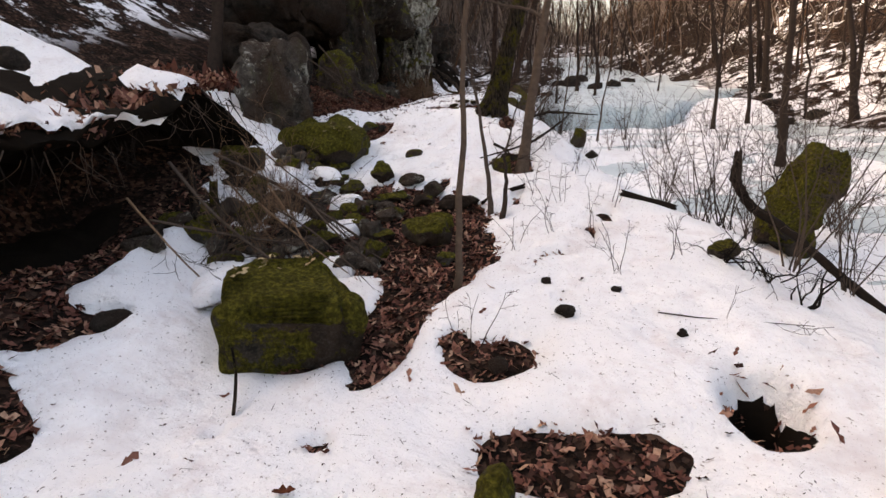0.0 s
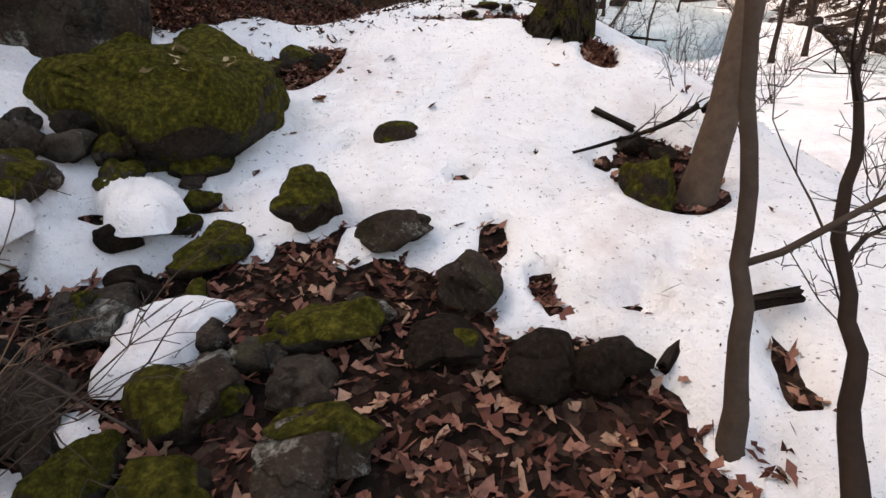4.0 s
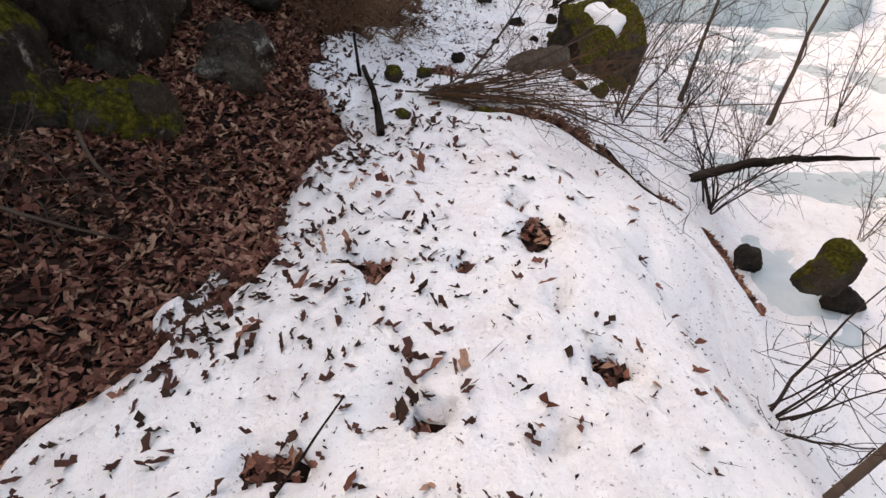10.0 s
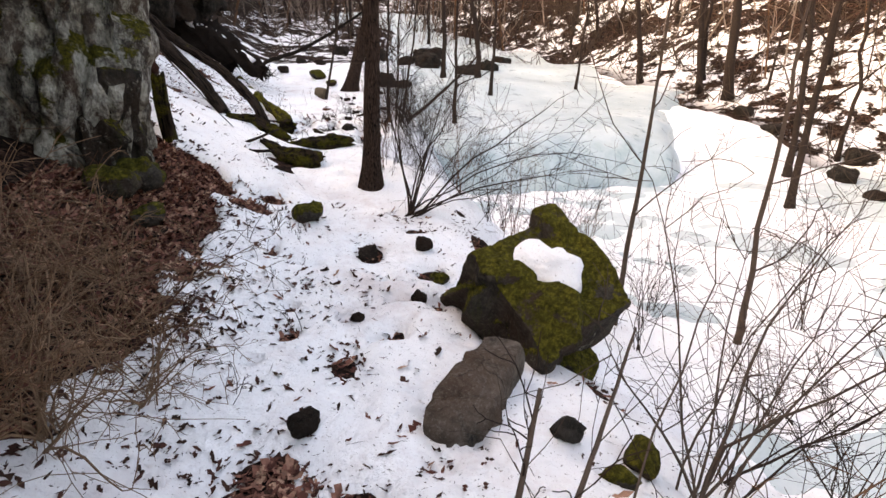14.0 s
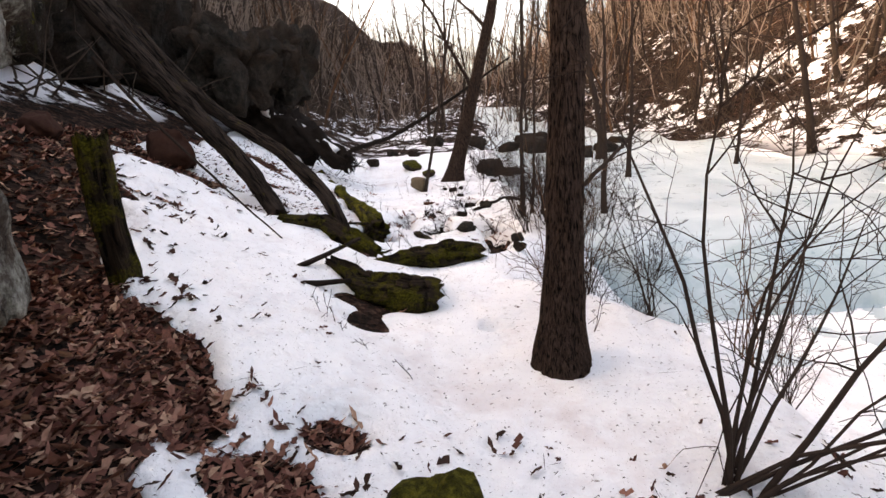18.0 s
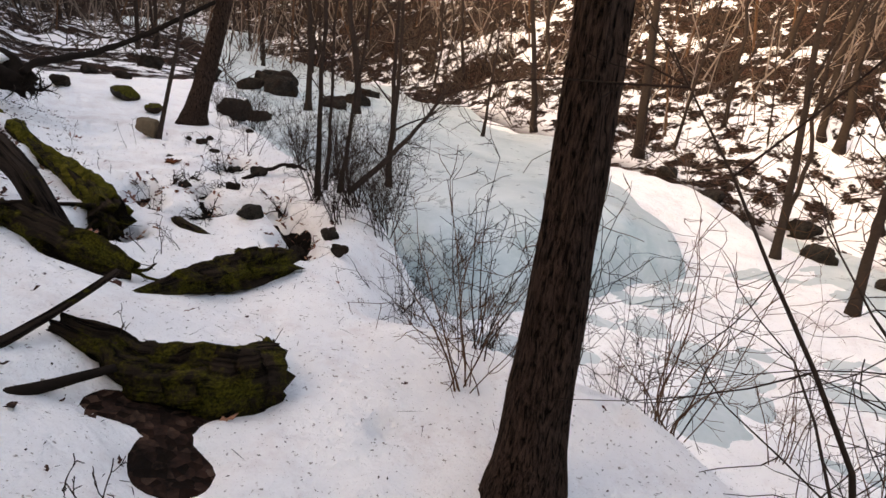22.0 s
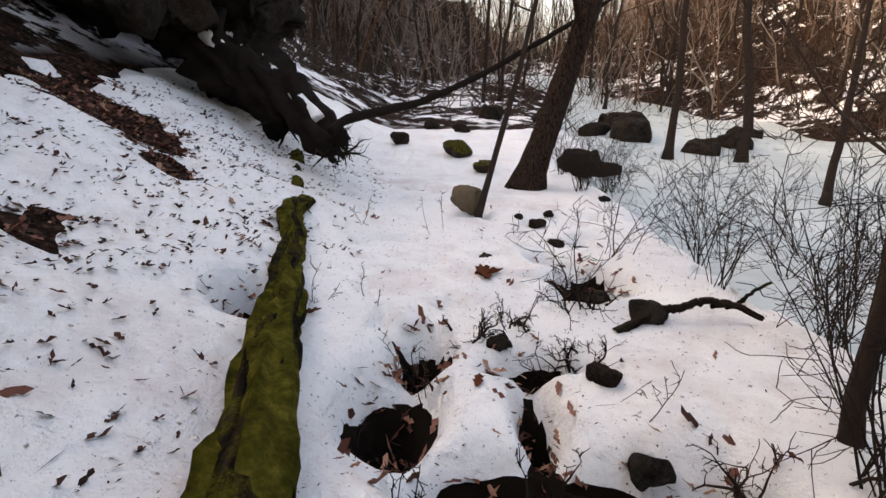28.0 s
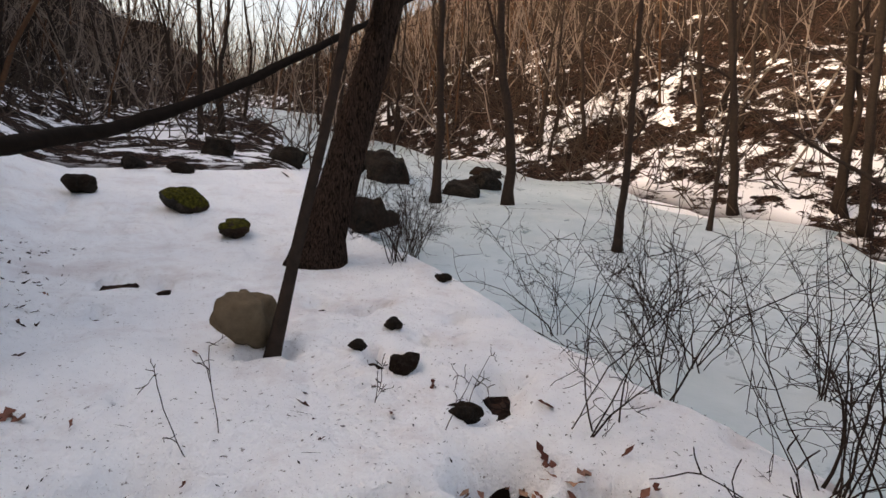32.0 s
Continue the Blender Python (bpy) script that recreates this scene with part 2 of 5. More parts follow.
def bumped(nt, b, *layers):
    """Layers of (height, strength, distance), coarse to fine."""
    last = None
    for h, s, d in layers:
        n = node(nt, "ShaderNodeBump", Strength=s, Distance=d)
        nt.links.new(h, n.inputs["Height"])
        if last:
            nt.links.new(last, n.inputs["Normal"])
        last = n.outputs["Normal"]
    nt.links.new(last, b.inputs["Normal"])


def snow_material():
    m, nt, b = shader("snow", .62, spec=.25)
    p = place(nt)
    big, fine = noise_tex(nt, p, .9, 4), noise_tex(nt, p, 60, 5, .7)
    grit = noise_tex(nt, p, 34, 2, .5)
    c = ramp(nt, big, (.3, (.86, .87, .89)), (.7, (.96, .96, .96)))
    c = mix(nt, ramp(nt, noise_tex(nt, p, 5, 6, .7), (.52, (0, 0, 0)), (.78, (.3, .3, .3))), c, (.76, .77, .79))
    c = mix(nt, ramp(nt, grit, (.68, (0, 0, 0)), (.73, (.85, .85, .85))), c, (.22, .19, .17))
    c = mix(nt, ramp(nt, noise_tex(nt, p, 2.2, 6, .75), (.53, (0, 0, 0)), (.74, (.46, .46, .46))), c, (.6, .5, .49))
    c = mix(nt, ramp(nt, noise_tex(nt, p, 17, 4, .6, .6), (.69, (0, 0, 0)), (.74, (.5, .5, .5))), c, (.4, .34, .31))
    c = mix(nt, ramp(nt, noise_tex(nt, p, .75, 6, .7), (.54, (0, 0, 0)), (.72, (.5, .5, .5))), c, (.55, .45, .43))
    c = mix(nt, ramp(nt, noise_tex(nt, p, 120, 2, .5), (.69, (0, 0, 0)), (.73, (.8, .8, .8))), c, (.16, .13, .11))
    nt.links.new(c, b.inputs["Base Color"])
    bumped(nt, b, (noise_tex(nt, p, 2.6, 4, .5), .8, .15), (noise_tex(nt, p, 9, 6, .7), .8, .06), (fine, .8, .01))
    return m


def litter_material():
    m, nt, b = shader("leaf litter and soil", .95, spec=.03)
    p = place(nt)
    v = node(nt, "ShaderNodeTexVoronoi", Scale=26)
    nt.links.new(p, v.inputs["Vector"])
    sep = nt.nodes.new("ShaderNodeSeparateColor")
    nt.links.new(v.outputs["Color"], sep.inputs[0])
    c = ramp(nt, sep.outputs[0], (0, (.007, .005, .004)), (.35, (.022, .011, .008)), (.7, (.05, .027, .02)), (1, (.10, .06, .043)))
    c = mix(nt, ramp(nt, noise_tex(nt, p, 3, 6, .7), (.4, (0, 0, 0)), (.62, (1, 1, 1))), c, (.008, .006, .005))
    # patches of old snow on the distant slopes
    sep3 = nt.nodes.new("ShaderNodeSeparateXYZ")
    nt.links.new(p, sep3.inputs[0])

    def rise(src, a, b2):
        r = node(nt, "ShaderNodeMapRange")
        r.inputs["From Min"].default_value, r.inputs["From Max"].default_value = a, b2
        nt.links.new(sep3.outputs[src], r.inputs["Value"])
        return r.outputs[0]

    def calc(op, q, r2):
        n = nt.nodes.new("ShaderNodeMath")
        n.operation = op
        for k, w in enumerate((q, r2)):
            if isinstance(w, (int, float)):
                n.inputs[k].default_value = w
            else:
                nt.links.new(w, n.inputs[k])
        return n.outputs[0]

    away = calc('MAXIMUM', calc('MAXIMUM', rise(0, 12.8, 14.2), rise(0, -5.6, -6.6)), rise(1, 34.5, 36.5))
    flecks = calc('SUBTRACT', calc('ADD', calc('MULTIPLY', noise_tex(nt, p, 1.3, 6, .72), .75), calc('MULTIPLY', noise_tex(nt, p, .22, 3), .5)), calc('MULTIPLY', rise(2, 2, 16), .16))
    c = mix(nt, calc('MULTIPLY', away, ramp(nt, flecks, (.615, (0, 0, 0)), (.645, (1, 1, 1)))), c, (.84, .84, .87))
    nt.links.new(c, b.inputs["Base Color"])
    bumped(nt, b, (noise_tex(nt, p, 5, 5), .6, .06), (v.outputs["Distance"], .7, .03), (noise_tex(nt, p, 70, 4), .4, .01))
    return m


def stretched(nt, vec, scale):
    mp = node(nt, "ShaderNodeMapping")
    mp.inputs["Scale"].default_value = scale
    nt.links.new(vec, mp.inputs["Vector"])
    return mp.outputs[0]


def rock_material(name, moss, dark=1.0, pale=0.0, streak=False):
    m, nt, b = shader(name, .9, spec=.05)
    p = place(nt)
    q = stretched(nt, p, (1.25, 1.25, .75)) if streak else p
    big, mid, fine = noise_tex(nt, q, 1.5, 6, .65), noise_tex(nt, q, 6, 8, .72), noise_tex(nt, p, 42, 6, .75)
    c = ramp(nt, mid, (.3, (.012 * dark, .010 * dark, .009 * dark)), (.5, (.062 * dark, .054 * dark, .046 * dark)), (.72, (.19 * dark, .175 * dark, .155 * dark)))
    c = mix(nt, ramp(nt, big, (.38, (0, 0, 0)), (.6, (.85, .85, .85))), c, (.05 * dark, .028 * dark, .018 * dark))
    if pale:
        spots = ramp(nt, noise_tex(nt, q, 2.6, 12, .8), (.62 - .2 * pale, (0, 0, 0)), (.70 - .16 * pale, (1, 1, 1)))
        c = mix(nt, spots, c, ramp(nt, noise_tex(nt, p, 15, 5, .7), (.3, (.20, .195, .17)), (.55, (.42, .42, .37)), (.75, (.56, .56, .50))))
        c = mix(nt, ramp(nt, noise_tex(nt, stretched(nt, p, (2.2, 2.2, .4)), 2.2, 8, .75), (.55, (0, 0, 0)), (.7, (.7, .7, .7))), c, (.055, .058, .022))
    c = mix(nt, ramp(nt, fine, (.5, (.0, .0, .0)), (.75, (.4, .4, .4))), c, (.22 * dark, .21 * dark, .18 * dark))
    # cracks
    wob = node(nt, "ShaderNodeTexNoise", Scale=2.5, Detail=5)
    nt.links.new(p, wob.inputs["Vector"])
    v = node(nt, "ShaderNodeTexVoronoi", Scale=1.7)
    v.feature = 'DISTANCE_TO_EDGE'
    nt.links.new(mix(nt, .5, q, wob.outputs["Color"], 'ADD'), v.inputs["Vector"])
    crack = ramp(nt, v.outputs["Distance"], (.0, (0, 0, 0)), (.012, (1, 1, 1)))
    c = mix(nt, crack, mix(nt, .35, (.006, .005, .004), c), c)
    if moss:
        sep = nt.nodes.new("ShaderNodeSeparateXYZ")
        nt.links.new(nt.nodes.new("ShaderNodeNewGeometry").outputs["Normal"], sep.inputs[0])
        add = node(nt, "ShaderNodeMath")
        add.operation = 'MULTIPLY_ADD'
        patch = ramp(nt, noise_tex(nt, p, 3.4, 8, .74), (.36, (-1, -1, -1)), (.64, (1, 1, 1)))
        nt.links.new(sep.outputs[2], add.inputs[0])
        add.inputs[1].default_value = .75
        nt.links.new(patch, add.inputs[2])
        green = ramp(nt, noise_tex(nt, p, 26, 6, .75), (.3, (.010, .009, .003)), (.5, (.055, .05, .009)), (.68, (.15, .13, .02)), (.82, (.12, .075, .03)))
        lo = 1.12 - moss
        c = mix(nt, ramp(nt, add.outputs[0], (min(.95, max(.0, lo)), (0, 0, 0)), (min(1, lo + .14), (1, 1, 1))), c, green)
    nt.links.new(c, b.inputs["Base Color"])
    bumped(nt, b, (big, .6, .12), (crack, .6, .03), (mid, 1, .06), (fine, .9, .015))
    return m


def moss_material():
    m, nt, b = shader("moss", .98, spec=.02)
    p = place(nt)
    c = ramp(nt, noise_tex(nt, p, 9, 6, .7), (.3, (.016, .015, .004)), (.5, (.085, .078, .012)), (.66, (.20, .17, .03)), (.8, (.12, .075, .03)))
    nt.links.new(c, b.inputs["Base Color"])
    bumped(nt, b, (noise_tex(nt, p, 12, 6, .7), 1, .06), (noise_tex(nt, p, 90, 5, .7), 1, .02))
    return m


def bark_material(name, a, c2, moss=0.0, scale=1.0, upright=False):
    m, nt, b = shader(name, .95, spec=.04)
    p = place(nt)
    if upright:
        q = stretched(nt, p, (44 * scale, 44 * scale, 8 * scale))
    else:
        q = stretched(nt, nt.nodes.new("ShaderNodeTexCoord").outputs["UV"], (40 * scale, 4.5 * scale, 1))
    f1, f2 = noise_tex(nt, q, 1.0, 7, .6, .9), noise_tex(nt, q, 2.3, 5, .6, .3)
    ridge = ramp(nt, f1, (.38, (0, 0, 0)), (.54, (.7, .7, .7)), (.72, (1, 1, 1)))
    fine = noise_tex(nt, p, 70, 5, .7)
    c = mix(nt, ridge, tuple(q2 * .18 for q2 in a), mix(nt, f2, a, c2))
    c = mix(nt, ramp(nt, noise_tex(nt, p, 2.1, 5, .7), (.45, (0, 0, 0)), (.8, (.45, .45, .45))), c, tuple(q2 * .5 for q2 in a))
    if moss:
        c = mix(nt, ramp(nt, noise_tex(nt, p, 5, 7, .75), (.62 - .25 * moss, (0, 0, 0)), (.70 - .2 * moss, (1, 1, 1))), c, ramp(nt, fine, (.35, (.012, .012, .003)), (.65, (.10, .088, .012))))
    nt.links.new(c, b.inputs["Base Color"])
    bumped(nt, b, (ridge, 1, .03), (f2, .6, .01), (fine, .5, .006))
    return m


def plain_bark(name, a, c2):
    m, nt, b = shader(name, .92, spec=.04)
    p = place(nt)
    c = mix(nt, noise_tex(nt, p, 14, 5, .7), a, c2)
    nt.links.new(c, b.inputs["Base Color"])
    bumped(nt, b, (noise_tex(nt, p, 40, 4), .5, .006))
    return m


def leaf_material(name, *cols):
    m, nt, b = shader(name, .8, spec=.1)
    g = nt.nodes.new("ShaderNodeNewGeometry")
    n = len(cols)
    c = ramp(nt, g.outputs["Random Per Island"], *[(i / (n - 1), q) for i, q in enumerate(cols)])
    c = mix(nt, ramp(nt, noise_tex(nt, g.outputs["Position"], 50, 4), (.35, (.0, .0, .0)), (.75, (.6, .6, .6))), c, (.05, .03, .02))
    nt.links.new(c, b.inputs["Base Color"])
    return m


def ice_material():
    m, nt, b = shader("ice", .28, spec=.5)
    p = place(nt)
    big, mid = noise_tex(nt, p, .45, 5, .6, .4), noise_tex(nt, p, 2.4, 6, .7, .6)
    c = ramp(nt, big, (.34, (.25, .345, .37)), (.5, (.345, .435, .455)), (.7, (.50, .57, .58)))
    c = mix(nt, ramp(nt, mid, (.48, (0, 0, 0)), (.8, (.5, .5, .5))), c, (.66, .71, .73))
    c = mix(nt, ramp(nt, noise_tex(nt, p, .8, 4), (.58, (0, 0, 0)), (.75, (.35, .35, .35))), c, (.50, .50, .45))
    # blown snow on the flat tops
    sep = nt.nodes.new("ShaderNodeSeparateXYZ")
    nt.links.new(nt.nodes.new("ShaderNodeNewGeometry").outputs["Normal"], sep.inputs[0])
    both = nt.nodes.new("ShaderNodeMath")
    both.operation = 'MULTIPLY_ADD'
    nt.links.new(noise_tex(nt, p, 1.1, 6, .65), both.inputs[0])
    both.inputs[1].default_value = .5
    nt.links.new(sep.outputs[2], both.inputs[2])
    half = nt.nodes.new("ShaderNodeMath")
    half.operation = 'MULTIPLY'
    half.inputs[1].default_value = .5
    nt.links.new(both.outputs[0], half.inputs[0])
    c = mix(nt, ramp(nt, half.outputs[0], (.55, (0, 0, 0)), (.7, (.6, .6, .6))), c, (.64, .68, .69))
    nt.links.new(c, b.inputs["Base Color"])
    nt.links.new(ramp(nt, mid, (.3, (.18, .18, .18)), (.7, (.6, .6, .6))), b.inputs["Roughness"])
    bumped(nt, b, (mid, .35, .05), (noise_tex(nt, p, 16, 4), .2, .015))
    return m


SNOW, LITTER, ICE, MOSS = snow_material(), litter_material(), ice_material(), moss_material()
ROCK = rock_material("grey rock", 0, .9, .35)
# dark stone, deepened further so overhang shade is in the colour
ROCK_DARK = rock_material("dark rock with shade in its tone", 0, .42)
ROCK_MOSS = rock_material("mossy rock", .5, .75, .1)
ROCK_GREEN = rock_material("thickly mossed rock", .84, .65)
ROCK_BROWN = rock_material("brown weathered rock", 0, 1.6)
CLIFF = rock_material("weathered cliff", .28, 1.0, .85, True)
# stained cliff rock, darkened as well to hold shadow under the overhang
CLIFF_DARK = rock_material("stained cliff with shade in its tone", .24, .5, .25, True)
BARK = bark_material("furrowed bark", (.04, .023, .017), (.15, .1, .078), 0, 1.7, True)
BARK_MOSS = bark_material("mossy bark", (.03, .021, .014), (.085, .066, .05), .5, .8, True)
BARK_PALE = plain_bark("pale brown smooth bark", (.03, .021, .016), (.14, .1, .075))
BARK_FAR = plain_bark("brown bark", (.014, .010, .008), (.055, .040, .033))
# bark paled so that distance haze sits in its colour
HAZE = plain_bark("grey-brown sapling bark paled as haze", (.12, .092, .078), (.34, .27, .23))
STEM = plain_bark("grey-brown stem", (.03, .021, .016), (.11, .082, .066))
TWIG = plain_bark("dark twig", (.016, .011, .009), (.05, .035, .028))
LEAF_RED = plain_bark("wet red-brown leaf", (.035, .012, .007), (.15, .05, .025))
BRAMBLE = plain_bark("dry bramble stem", (.085, .048, .03), (.27, .175, .115))
REED = plain_bark("dry reddish stem", (.05, .022, .014), (.15, .085, .05))
DEADWOOD = bark_material("weathered dead wood", (.02, .014, .011), (.085, .062, .05), .1, .6)
DEADMOSS = bark_material("mossy dead wood", (.018, .012, .009), (.06, .042, .03), .6, .6)
BLACKWOOD = plain_bark("black wet wood", (.005, .004, .003), (.022, .016, .013))
LEAF = leaf_material("fallen oak leaves", (.03, .011, .009), (.11, .037, .028), (.2, .08, .058), (.3, .14, .1), (.46, .28, .19))
LEAF_DARK = leaf_material("sodden dark leaves", (.012, .007, .006), (.04, .016, .012), (.09, .035, .028), (.03, .018, .013))
LEAF_PALE = leaf_material("pale dry leaf", (.36, .27, .15), (.42, .34, .2), (.3, .17, .09))
ROCK_TAN = plain_bark("tan rock", (.06, .042, .026), (.2, .15, .1))
EARTH_RED = plain_bark("red-brown rooty earth", (.012, .006, .005), (.075, .036, .026))
# near-black earth tone that also carries the shade of holes and cavities
SOIL_SHADE = plain_bark("black wet earth", (.003, .0025, .002), (.014, .01, .007))


# ---- shaping ----
class Geo:
    """Gathers vertices and faces of one mesh."""

    def __init__(self):
        self.v, self.f, self.uv, self.n = [], [], [], 0
        self.thin = {}

    def add(self, v, f, uv=None):
        self.v.append(np.asarray(v, float))
        self.f.append([tuple(int(i) + self.n for i in q) for q in f] if not isinstance(f, np.ndarray) else (f + self.n).tolist())
        self.uv.append(np.zeros((len(v), 2)) if uv is None else np.asarray(uv, float))
        self.n += len(v)

    def twig(self, pts, r0, r1, sides):
        self.thin.setdefault((len(pts), sides), []).append((pts, r0, r1))

    def flush(self):
        for (n, sides), rows in self.thin.items():
            p = np.array([q[0] for q in rows])
            u = np.linspace(0, 1, n)
            r = np.outer([q[1] for q in rows], 1 - u) + np.outer([q[2] for q in rows], u)
            tan = np.gradient(p, axis=1)
            tan /= np.linalg.norm(tan, axis=2)[..., None] + 1e-9
            ref = np.where((np.abs(tan.mean(1)[:, 2]) < .75)[:, None], (0, 0, 1.0), (0, 1.0, 0))[:, None]
            a = np.cross(tan, ref)
            a /= np.linalg.norm(a, axis=2)[..., None] + 1e-9
            b = np.cross(tan, a)
            ang = np.arange(sides) * 2 * np.pi / sides
            ring = p[:, :, None] + r[:, :, None, None] * (np.cos(ang)[:, None] * a[:, :, None] + np.sin(ang)[:, None] * b[:, :, None])
            i, j = np.meshgrid(np.arange(n - 1), np.arange(sides), indexing="ij")
            k = (j + 1) % sides
            f = np.stack([i * sides + j, i * sides + k, (i + 1) * sides + k, (i + 1) * sides + j], -1).reshape(-1, 4)
            f = (f[None] + (np.arange(len(rows)) * n * sides)[:, None, None]).reshape(-1, 4)
            self.add(ring.reshape(-1, 3), f)
        self.thin = {}

    def mesh(self, name, mat, flat=False):
        self.flush()
        me = bpy.data.meshes.new(name)
        v = np.concatenate(self.v) if self.v else np.zeros((0, 3))
        faces = [q for fs in self.f for q in fs]
        flat_idx = np.fromiter((i for q in faces for i in q), np.int32)
        sizes = np.fromiter((len(q) for q in faces), np.int32)
        me.vertices.add(len(v))
        me.vertices.foreach_set("co", v.astype(np.float32).ravel())
        me.loops.add(len(flat_idx))
        me.loops.foreach_set("vertex_index", flat_idx)
        me.polygons.add(len(sizes))
        me.polygons.foreach_set("loop_start", np.r_[0, np.cumsum(sizes)[:-1]].astype(np.int32))
        me.update(calc_edges=True)
        uv = np.concatenate(self.uv) if self.uv else np.zeros((0, 2))
        if len(v):
            idx = np.empty(len(me.loops), np.int32)
            me.loops.foreach_get("vertex_index", idx)
            me.uv_layers.new(name="map").data.foreach_set("uv", uv[idx].astype(np.float32).ravel())
            me.polygons.foreach_set("use_smooth", np.full(len(me.polygons), not flat))
        me.materials.append(mat)
        me.update()
        return me


def part(name, geo, material, parent, label="", flat=False):
    ob = new(name, geo.mesh(name, material, flat))
    ob.parent = parent
    return tagged(ob, label)


def thing(name, geo, material, label, category, group="", kind="", at=(0, 0, 0), flat=False):
    ob = new(name, geo.mesh(name, material, flat))
    ob.location = at
    return tagged(ob, label, category, group, kind)


def empty(name, label, category, group="", at=(0, 0, 0)):
    ob = new(name)
    ob.location = at
    return tagged(ob, label, category, group)


def tube(geo, pts, radii, sides=6, rough=0.0, seed=0, cap=True):
    pts, radii = np.asarray(pts, float), np.asarray(radii, float)
    n = len(pts)
    tan = np.gradient(pts, axis=0)
    tan /= np.linalg.norm(tan, axis=1)[:, None] + 1e-9
    mean = tan.mean(0)
    ref = np.array([0, 0, 1.0]) if abs(mean[2]) < .75 else np.array([0, 1.0, 0])
    a = np.cross(tan, ref)
    a /= np.linalg.norm(a, axis=1)[:, None] + 1e-9
    b = np.cross(tan, a)
    ang = np.arange(sides) * 2 * np.pi / sides
    along = np.r_[0, np.cumsum(np.linalg.norm(np.diff(pts, axis=0), axis=1))]
    r = np.repeat(radii[:, None], sides, 1)
    if rough:
        r = r * (1 + rough * fbm(np.cos(ang)[None] * 3 + seed * 7.7, along[:, None] * 2.2 + np.sin(ang)[None] * 3, 1.0, 500 + seed, 3))
    ring = pts[:, None] + r[..., None] * (np.cos(ang)[None, :, None] * a[:, None] + np.sin(ang)[None, :, None] * b[:, None])
    uv = np.stack(np.broadcast_arrays(np.arange(sides)[None] / sides * max(radii.max() * 6.3, .02), along[:, None]), -1).reshape(-1, 2)
    i, j = np.meshgrid(np.arange(n - 1), np.arange(sides), indexing="ij")
    k = (j + 1) % sides
    f = np.stack([i * sides + j, i * sides + k, (i + 1) * sides + k, (i + 1) * sides + j], -1).reshape(-1, 4)
    if cap:
        # torn ends
        dice = np.random.default_rng(seed + 77)
        jag = dice.uniform(-.4, .5, (2, sides, 1))
        ring[-1] += jag[0] * radii[-1] * tan[-1]
        ring[0] -= jag[1] * radii[0] * tan[0]
    geo.add(ring.reshape(-1, 3), f, uv)
    if cap:
        s = geo.n - n * sides
        ends = np.stack([pts[0] + tan[0] * radii[0] * .4, pts[-1] - tan[-1] * radii[-1] * .4])
        fan = [(geo.n - s, (k + 1) % sides, k) for k in range(sides)] + [(geo.n - s + 1, (n - 1) * sides + k, (n - 1) * sides + (k + 1) % sides) for k in range(sides)]
        geo.n = s
        geo.v[-1] = np.concatenate([geo.v[-1], ends])
        geo.uv[-1] = np.concatenate([geo.uv[-1], np.zeros((2, 2))])
        geo.f.append([tuple(i + s for i in q) for q in fan])
        geo.n = s + n * sides + 2


def wander(start, way, length, rng, n=8, wiggle=.12, lift=0.0):
    """Points of a crooked stem."""
    d = np.array(way, float)
    d /= np.sqrt(d @ d)
    turn = rng.normal(0, wiggle, (n - 1, 3))
    turn[:, 2] += lift
    d = d + np.cumsum(turn, 0)
    d *= (length / (n - 1) / np.sqrt((d * d).sum(1)))[:, None]
    out = np.empty((n, 3))
    out[0] = start
    out[1:] = np.cumsum(d, 0) + out[0]
    return out


def twiggy(geo, pts, r0, rng, count, length, depth=1, sides=3, spread=.9, lift=.06):
    """Side twigs along a stem."""
    for _ in range(count):
        k = rng.integers(max(1, len(pts) // 4), len(pts))
        d = pts[k] - pts[k - 1]
        d = d / (math.sqrt(d @ d) + 1e-9) + rng.normal(0, spread, 3)
        ln = length * rng.uniform(.4, 1.1)
        q = wander(pts[k], d, ln, rng, 5, .18, lift)
        r = max(r0 * rng.uniform(.35, .6), .0022)
        geo.twig(q, r, .0016, sides)
        if depth > 0:
            twiggy(geo, q, r, rng, 3, ln * .55, depth - 1, sides, spread, lift)


def z_at(x, y):
    return float(max(land(x, y) + max(0, snow_depth(x, y)), ice_top(x, y)))


def lumps(v, size, seed, octaves=4):
    """Rough noise over a solid shape."""
    x, y, z = v.T
    return (fbm(x + .3 * z, y, size, seed, octaves) + fbm(y + 3.1, z + .3 * x, size, seed + 20, octaves) + fbm(z + 5.7, x + .3 * y, size, seed + 40, octaves)) / 1.7


def facet(v, rng, cuts, lo, hi):
    """Split flat faces off a rounded shape."""
    for _ in range(cuts):
        n = rng.normal(0, 1, 3)
        n /= np.linalg.norm(n)
        h = v @ n
        v = v - (np.maximum(h - h.max() * rng.uniform(lo, hi), 0) * .96)[:, None] * n
    return v


